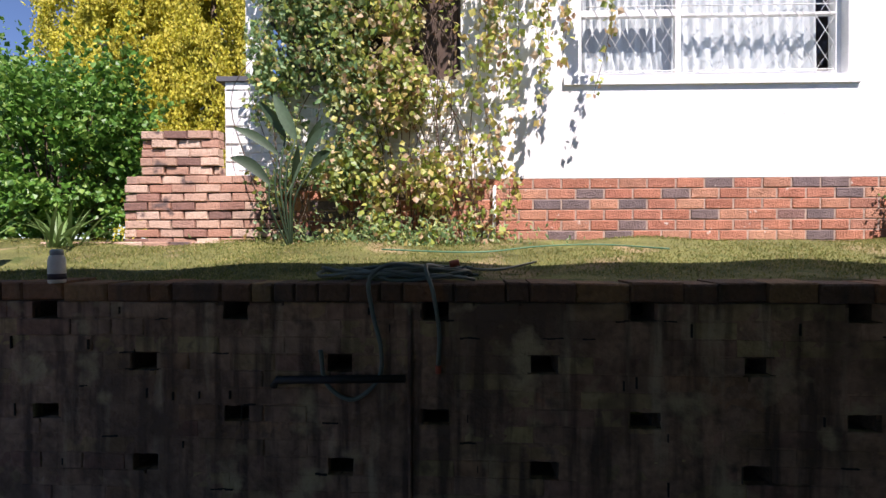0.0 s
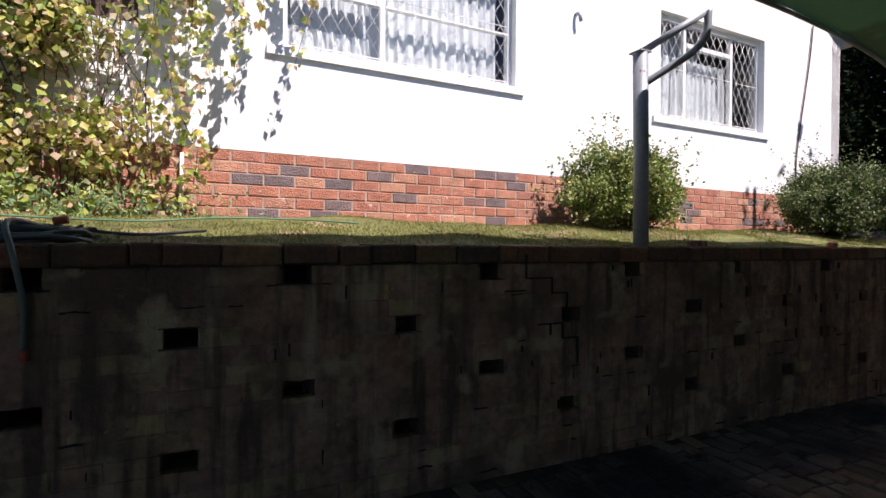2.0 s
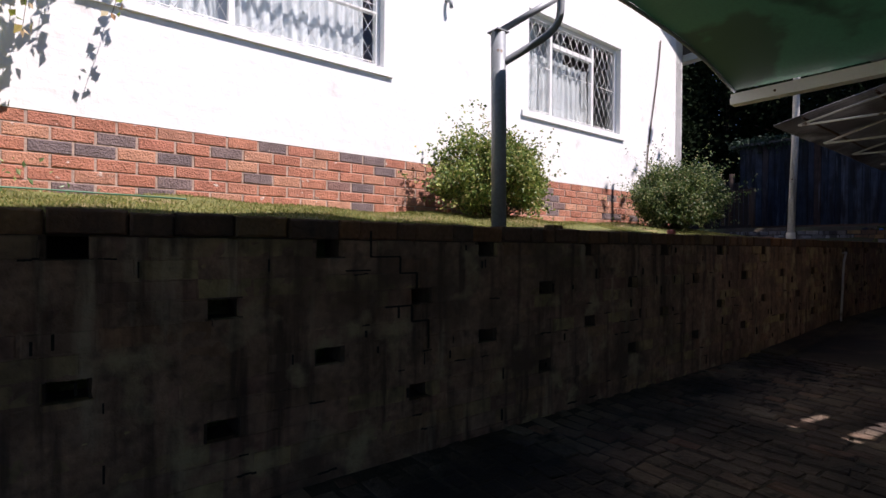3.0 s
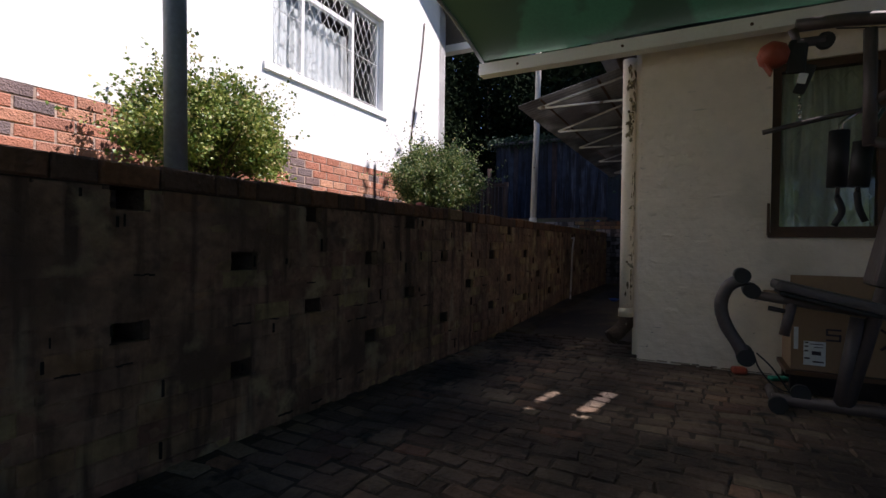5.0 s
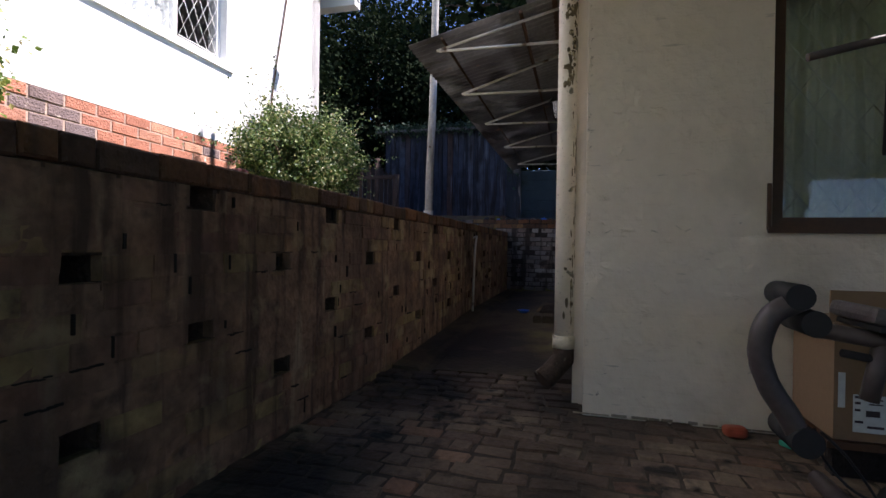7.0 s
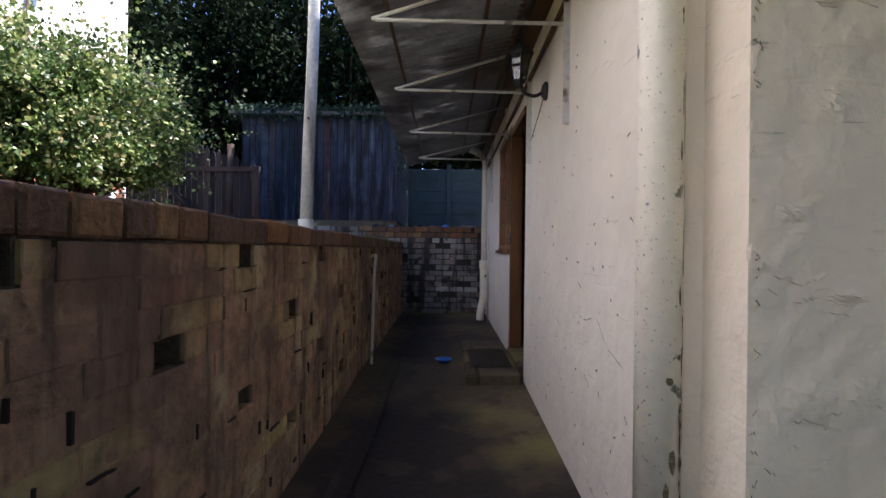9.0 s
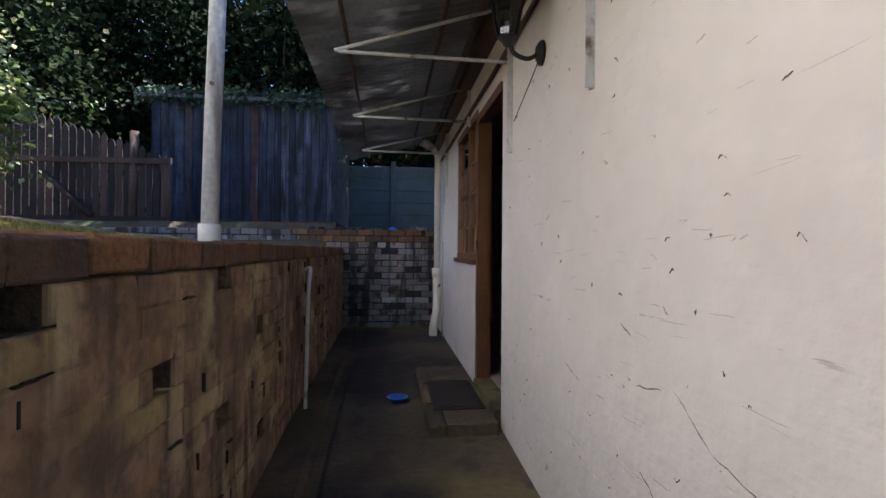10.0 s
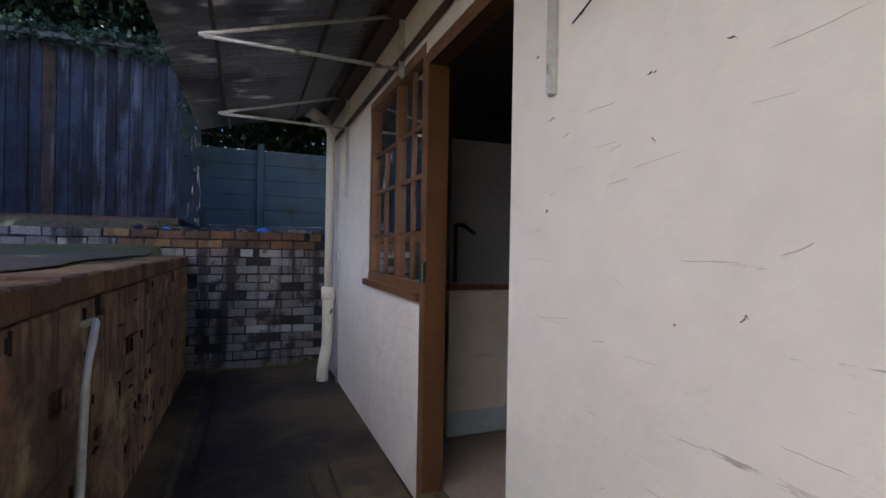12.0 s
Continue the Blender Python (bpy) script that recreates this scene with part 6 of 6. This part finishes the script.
shrub("hedge", (-4.38, 5.2, 2.35), (0.95, 0.7, 1.0), M_HEDGE, "dense bright green hedge bush beside the brick planter wall", 260, 60, 0.065, 3, "hedge", 1.47, 0.6, 0.07)
shrub("hedge", (-6.2, 6.0, 2.5), (1.2, 0.9, 1.3), M_HEDGE, "large green hedge bush with an uneven outline", 200, 55, 0.07, 4, "hedge", 1.47, 0.6, 0.09)
tree("far_tree", (-9.5, 11, 1.5), 1.2, (2.2, 2.2, 1.9), M_HEDGE, "loose green tree beyond the hedge", 70, 80, 45, 0.12, 0.3, 0.12)

# climbing vine over the porch and its strands before the white wall
rng = np.random.default_rng(77)
vn = empty("vine", (-0.9, 4.4, 1.45), "climbing vine with green, yellow and brown leaves over the porch", "vine")
pts = []
while len(pts) < 19000:
    x, z, y = rng.uniform(-1.85, 0.5), rng.uniform(1.45, 4.7), 4.38 + rng.normal() * 0.13
    dens = 1.0
    if x > -0.32 and 2.95 < z < 3.62:
        dens = 0.08
    elif x > -0.1:
        dens = 0.22 if z < 2.6 else 0.12
    elif x > -0.3 and z > 2.3:
        dens = 0.3
    if x > -0.75 and z < 2.5:
        dens *= 0.62
    if x < -1.5:
        dens *= 0.7 if z > 2.4 else 0.25
    if z > 2.9 and x < -0.45:
        dens = min(1, dens + 0.35)
    if noise.noise((x * 2.6, z * 2.6, 5)) + rng.normal() * 0.22 > (-0.08 if z > 2.9 and x < -0.45 else 0.12) - 0.1 * dens and rng.uniform() < dens:
        pts.append((x, y, z))
pts = np.array(pts)
green = (pts[:, 0] < -0.9 + 0.25 * rng.normal(size=len(pts))) & (rng.uniform(size=len(pts)) < 0.75)
lf = leaves("foliage", pts[~green], 0.060, M_VINE, rng, droop=0.7, width=0.5)
lg = leaves("green_foliage", pts[green], 0.058, M_CREEP, rng, droop=0.6, width=0.42)
bm = bmesh.new()
rr = random.Random(6)
for k in range(34):
    x = rr.uniform(-1.7, 0.2)
    z1_ = rr.uniform(2.6, 4.7)
    tube(bm, smooth_path([(x, 4.45, 1.42), (x + rr.uniform(-0.25, 0.25), 4.36, 1.42 + (z1_ - 1.42) * 0.35), (x + rr.uniform(-0.4, 0.4), 4.40, 1.42 + (z1_ - 1.42) * 0.7), (x + rr.uniform(-0.5, 0.5), 4.35, z1_)], 5), 0.006, 4, 0.003)
st = []
for x0_, zend, sway in ((0.08, 2.7, 0.08), (0.22, 3.2, 0.05), (0.42, 2.95, -0.08), (0.66, 3.4, 0.10), (0.84, 3.05, 0.10), (1.06, 2.78, 0.24), (0.52, 3.75, -0.1), (1.18, 3.6, 0.04), (0.3, 2.5, 0.1), (0.48, 2.62, 0.02), (0.62, 2.55, 0.14), (0.16, 3.0, 0.12), (0.72, 2.9, -0.06), (0.36, 3.5, -0.04)):
    path = smooth_path([(x0_ - 0.1, 4.3, 4.8), (x0_ + sway * 0.3, 4.27, 4.2), (x0_ + sway, 4.30, (4.2 + zend) / 2), (x0_ + sway * 0.4, 4.33, zend)], 14)
    tube(bm, path, 0.004, 4, 0.002)
    st += [tuple(p + Vector((rr.uniform(-0.05, 0.05), rr.uniform(-0.04, 0.04), 0))) for p in path[4:] for _ in range(3 if rr.random() < 0.75 else 0)]
for path in ([(0.2, 4.35, 2.7), (0.3, 4.3, 2.3), (0.42, 4.33, 2.0), (0.40, 4.4, 1.75)], [(0.05, 4.35, 2.5), (0.0, 4.3, 2.1), (0.1, 4.36, 1.8), (0.05, 4.4, 1.6)]):
    path = smooth_path(path, 10)
    tube(bm, path, 0.004, 4)
    st += [tuple(p + Vector((rr.uniform(-0.09, 0.09), rr.uniform(-0.04, 0.04), 0))) for p in path for _ in range(3)]
ls = leaves("hanging_foliage", np.array(st), 0.066, M_VINE, rng, droop=1.2, width=0.5)
adopt(vn, lf, lg, ls, part("stem_tangle", bm, M_BARK, kind="stuff"))
w1 = rng.normal(size=(1600, 3)) * np.array([0.5, 0.08, 0.10]) + np.array([-0.45, 4.2, 1.5])
w1[:, 2] = np.maximum(w1[:, 2], 1.42)
wd = empty("weeds", (-0.45, 4.2, 1.42), "low feathery green weeds along the foot of the vine", "weeds")
adopt(wd, leaves("foliage", w1, 0.05, M_CREEP, rng, droop=-0.8, width=0.22))


def blade_leaf(length, width, bend, tilt, az, at, material, name="leaf", n=8):
    bm = bmesh.new()
    L = []
    for i in range(n + 1):
        t = i / n
        h = length * t
        out = bend * t * t
        w = width * math.sin(math.pi * min(1, t * 0.85 + 0.12)) ** 0.8 if i < n else 0.002
        L.append([bm.verts.new((-w / 2, out, h - out * 0.3 * t)), bm.verts.new((0, out + width * 0.15, h - out * 0.3 * t)), bm.verts.new((w / 2, out, h - out * 0.3 * t))])
    for a, b in zip(L, L[1:]):
        for k in range(2):
            bm.faces.new([a[k], a[k + 1], b[k + 1], b[k]]).smooth = True
    bm.transform(pose(*at) @ pose(0, 0, 0, 0, 0, az) @ pose(0, 0, 0, -tilt, 0, 0))
    return part(name, bm, material)


bd = empty("strelitzia", (-1.55, 4.05, 1.44), "wild banana plant with long leathery grey-green leaves", "plant")


def paddle_leaf(base, tip, width, sag, turn):
    """A long leaf blade, folded along its midrib, from base to tip."""
    base, tip = Vector(base), Vector(tip)
    d = (tip - base).normalized()
    side = d.cross(Vector((math.sin(turn), -math.cos(turn), 0.15))).normalized()
    nrm = side.cross(d)
    bm, rows, n = bmesh.new(), [], 10
    for i in range(n + 1):
        t = i / n
        c = base.lerp(tip, t) + Vector((0, 0, -sag * (2 * t - 1) ** 2 + sag))
        w = max(0.002, 0.8 * width * math.sin(math.pi * (0.06 + 0.94 * t)) ** 0.7 / 2) if i < n else 0.001
        rows.append([bm.verts.new(c - side * w + nrm * w * 0.35), bm.verts.new(c), bm.verts.new(c + side * w + nrm * w * 0.35)])
    for p, q in zip(rows, rows[1:]):
        for k in range(2):
            bm.faces.new([p[k], p[k + 1], q[k + 1], q[k]]).smooth = True
    return part("leaf", bm, M_STREL)


for base, tip, w, sag, turn in (((-1.36, 4.0, 2.34), (-1.52, 3.95, 2.70), 0.13, 0.0, 0.3), ((-1.46, 4.05, 2.38), (-1.66, 4.0, 2.66), 0.11, 0.02, -0.5), ((-1.50, 3.98, 2.22), (-1.83, 3.9, 2.42), 0.10, 0.03, 0.2), ((-1.56, 3.95, 1.98), (-1.86, 3.9, 2.18), 0.12, 0.05, 0.1),
                                ((-1.30, 4.1, 2.28), (-1.16, 4.05, 2.52), 0.09, 0.0, 0.7), ((-1.28, 4.0, 2.20), (-1.08, 3.95, 2.44), 0.10, 0.02, -0.4), ((-1.22, 3.98, 2.10), (-1.04, 3.9, 2.22), 0.10, 0.03, 0.3), ((-1.42, 4.1, 2.0), (-1.34, 4.0, 2.30), 0.10, 0.0, 1.0)):
    mid = Vector((-1.50, 4.05, 1.40)).lerp(Vector(base), 0.55) + Vector((-0.02, -0.03, 0.05))
    adopt(bd, paddle_leaf(base, tip, w, sag, turn), pipe("stalk", smooth_path([(-1.44, 4.12, 1.40), tuple(mid), base], 4), 0.008, M_STREL, seg=6))
for (cx, cy, nn, hh) in ((-3.35, 4.0, 30, 0.55), (-4.05, 3.9, 34, 0.5), (-4.6, 3.7, 30, 0.5)):
    rr = random.Random(int(cx * 10))
    sp_ = empty("strap_plant", (cx, cy, 1.42), "clump of arching strap-leaved plant at the lawn edge", "plant", "strap-leaved plants")
    for k in range(nn):
        adopt(sp_, blade_leaf(hh * rr.uniform(0.7, 1.1), 0.03, rr.uniform(0.05, 0.3), rr.uniform(5, 38), rr.uniform(0, 360), (cx + rr.uniform(-0.08, 0.08), cy + rr.uniform(-0.08, 0.08), 1.40), M_STRAP, "blade", 5))

# brick planter wall left of the porch
pw = empty("planter_wall", (-2.65, 4.9, 1.45), "stepped garden wall of pale red stock bricks with open joints", "wall")
rr = random.Random(71)
for row in range(13):
    z = 1.46 + 0.0835 * (row + 0.5)
    left = -3.16 if row < 8 else -3.0
    x = left + (0.115 if row % 2 else 0)
    if row % 2:
        x = left
    first = row % 2
    end = -1.66 if row < 8 else -2.25
    while x < end - 0.02:
        l = min(0.115 if first else rr.choice((0.232, 0.225, 0.228)), end - x)
        first = 0
        if l > 0.05:
            ob = new("brick", brick_mesh(round(l * 50) / 50 - 0.010, 0.072, 0.11, rr.randrange(4), M_PLANTER))
            ob.matrix_basis = pose(x + l / 2, 4.50 + rr.uniform(-0.02, 0.012) + (0.02 if 6 < row < 12 and rr.random() < 0.4 else 0), z, 0, rr.uniform(-1.4, 1.4), rr.uniform(-3, 3))
            adopt(pw, ob)
        x += l
adopt(pw, box("core", -2.97, -2.28, 4.545, 4.62, 1.40, 2.50, M_EARTH), box("low_core", -2.27, -1.69, 4.545, 4.60, 1.40, 2.11, M_EARTH))
ke = empty("garden_edging", (-2.9, 4.2, 1.42), "low edging of pale bricks laid end to end along the bed", "edging")
for k in range(8):
    ob = new("brick", brick_mesh(0.22, 0.09, 0.11, k % 4, M_PLANTER))
    ob.matrix_basis = pose(-3.65 + 0.235 * k, 4.25 + 0.01 * (k % 3), 1.46)
    adopt(ke, ob)

# ---- loose things on the retaining wall ----
hs = empty("garden_hose", (-0.35, 2.62, 1.29), "coiled grey-green garden hose heaped on the wall with loops hanging down", "hose")
rr = random.Random(81)
coils = []
for k in range(9):
    cx, cy, rx, ry = -0.32 + rr.uniform(-0.16, 0.16), 2.70 + rr.uniform(-0.06, 0.05), rr.uniform(0.20, 0.42), rr.uniform(0.06, 0.15)
    coils.append(pipe("coil_loop", [(cx + rx * math.cos(a * 0.35), cy + ry * math.sin(a * 0.35), 1.298 + 0.006 * k + 0.012 * math.sin(a * 1.3 + k)) for a in range(17 + k % 3)], 0.0095, M_HOSE, seg=7))
lo = bmesh.new()
tube(lo, smooth_path([(-0.2, 2.66, 1.36), (-0.36, 2.50, 1.38), (-0.455, 2.43, 1.31), (-0.44, 2.42, 1.15), (-0.40, 2.44, 0.95), (-0.42, 2.45, 0.80), (-0.55, 2.45, 0.70), (-0.68, 2.45, 0.78), (-0.71, 2.45, 0.95)], 6), 0.011, 8)
tube(lo, smooth_path([(-0.1, 2.70, 1.35), (-0.18, 2.52, 1.37), (-0.14, 2.43, 1.25), (-0.11, 2.44, 1.05), (-0.115, 2.455, 0.87)], 6), 0.011, 8)
tube(lo, smooth_path([(0.5, 3.3, 1.36), (0.2, 2.9, 1.33), (-0.1, 2.74, 1.36), (-0.35, 2.66, 1.37)], 6), 0.008, 8)
adopt(hs, *coils, part("hanging_loop", lo, M_HOSE), pipe("nozzle", [(-0.115, 2.455, 0.875), (-0.115, 2.455, 0.835)], 0.016, M_ORANGE, seg=8), pipe("connector", [(-0.06, 2.62, 1.375), (-0.01, 2.62, 1.385)], 0.018, M_ORANGE, seg=8))
tagged(pipe("green_hose", smooth_path([(1.5, 3.6, 1.44), (1.1, 3.9, 1.47), (0.6, 3.75, 1.46), (0.1, 3.55, 1.42), (-0.6, 3.7, 1.44)], 8), 0.006, M_GHOSE, seg=6), "thin green hose snaking across the lawn", "hose")
tagged(pipe("wall_rail", [(-0.95, 2.445, 0.765), (-0.93, 2.44, 0.80), (-0.28, 2.44, 0.81)], 0.02, M_BLACK, seg=8), "dark iron rail bar fixed across the retaining wall", "rail")
bt = empty("bottle", (-2.12, 2.50, 1.285), "white plastic bottle with a dark band on the retaining wall", "bottle")
adopt(bt, lathe("body", [(0.036, 0), (0.04, 0.006), (0.04, 0.12), (0.034, 0.14), (0.026, 0.15)], 20, (-2.12, 2.50, 1.285), M_PVC, True), lathe("cap", [(0.030, 0.148), (0.030, 0.17), (0.022, 0.178)], 16, (-2.12, 2.50, 1.285), M_STEEL, True), lathe("label_band", [(0.0405, 0.02), (0.0405, 0.05)], 20, (-2.12, 2.50, 1.285), M_INK, True))
tagged(soft_box("broken_brick", (0.15, 0.09, 0.045), M_BLOCKJ, None, 0.008, pose(3.97, 2.72, 1.31, 0, 0, 12)), "half brick lying on the edge of the lawn", "brick")
tagged(soft_box("red_rag", (0.10, 0.07, 0.05), mat("faded_red", (0.42, 0.14, 0.12), 0.8), None, 0.02, pose(5.5, 2.56, 1.31, 0, 0, 20), seg=3), "small faded red rag on top of the wall", "cloth")

# ---- bricks and pavers, last ----
lay(RW_BRICKS, "brick", RETAIN, "bricks", M_BLOCKJ)
lay(RW_COPING, "coping_brick", RETAIN, "coping_bricks", M_COPE)
hb = bpy.data.objects["wall_house_base"]
lay(FACE_BRICKS, "brick", hb, "bricks", M_BRICKJ)
lay(PORCH_BRICKS, "brick", bpy.data.objects["wall_porch_parapet"], "bricks", M_WBRICK)
lay(END_BRICKS, "brick", bpy.data.objects["wall_end"], "bricks", M_LIMEJ)
lay(END_TOP, "top_brick", bpy.data.objects["wall_end"], "top_bricks", M_COPE)
lay(PAVERS, "paver", YARD, "pavers", M_PAVEJ)
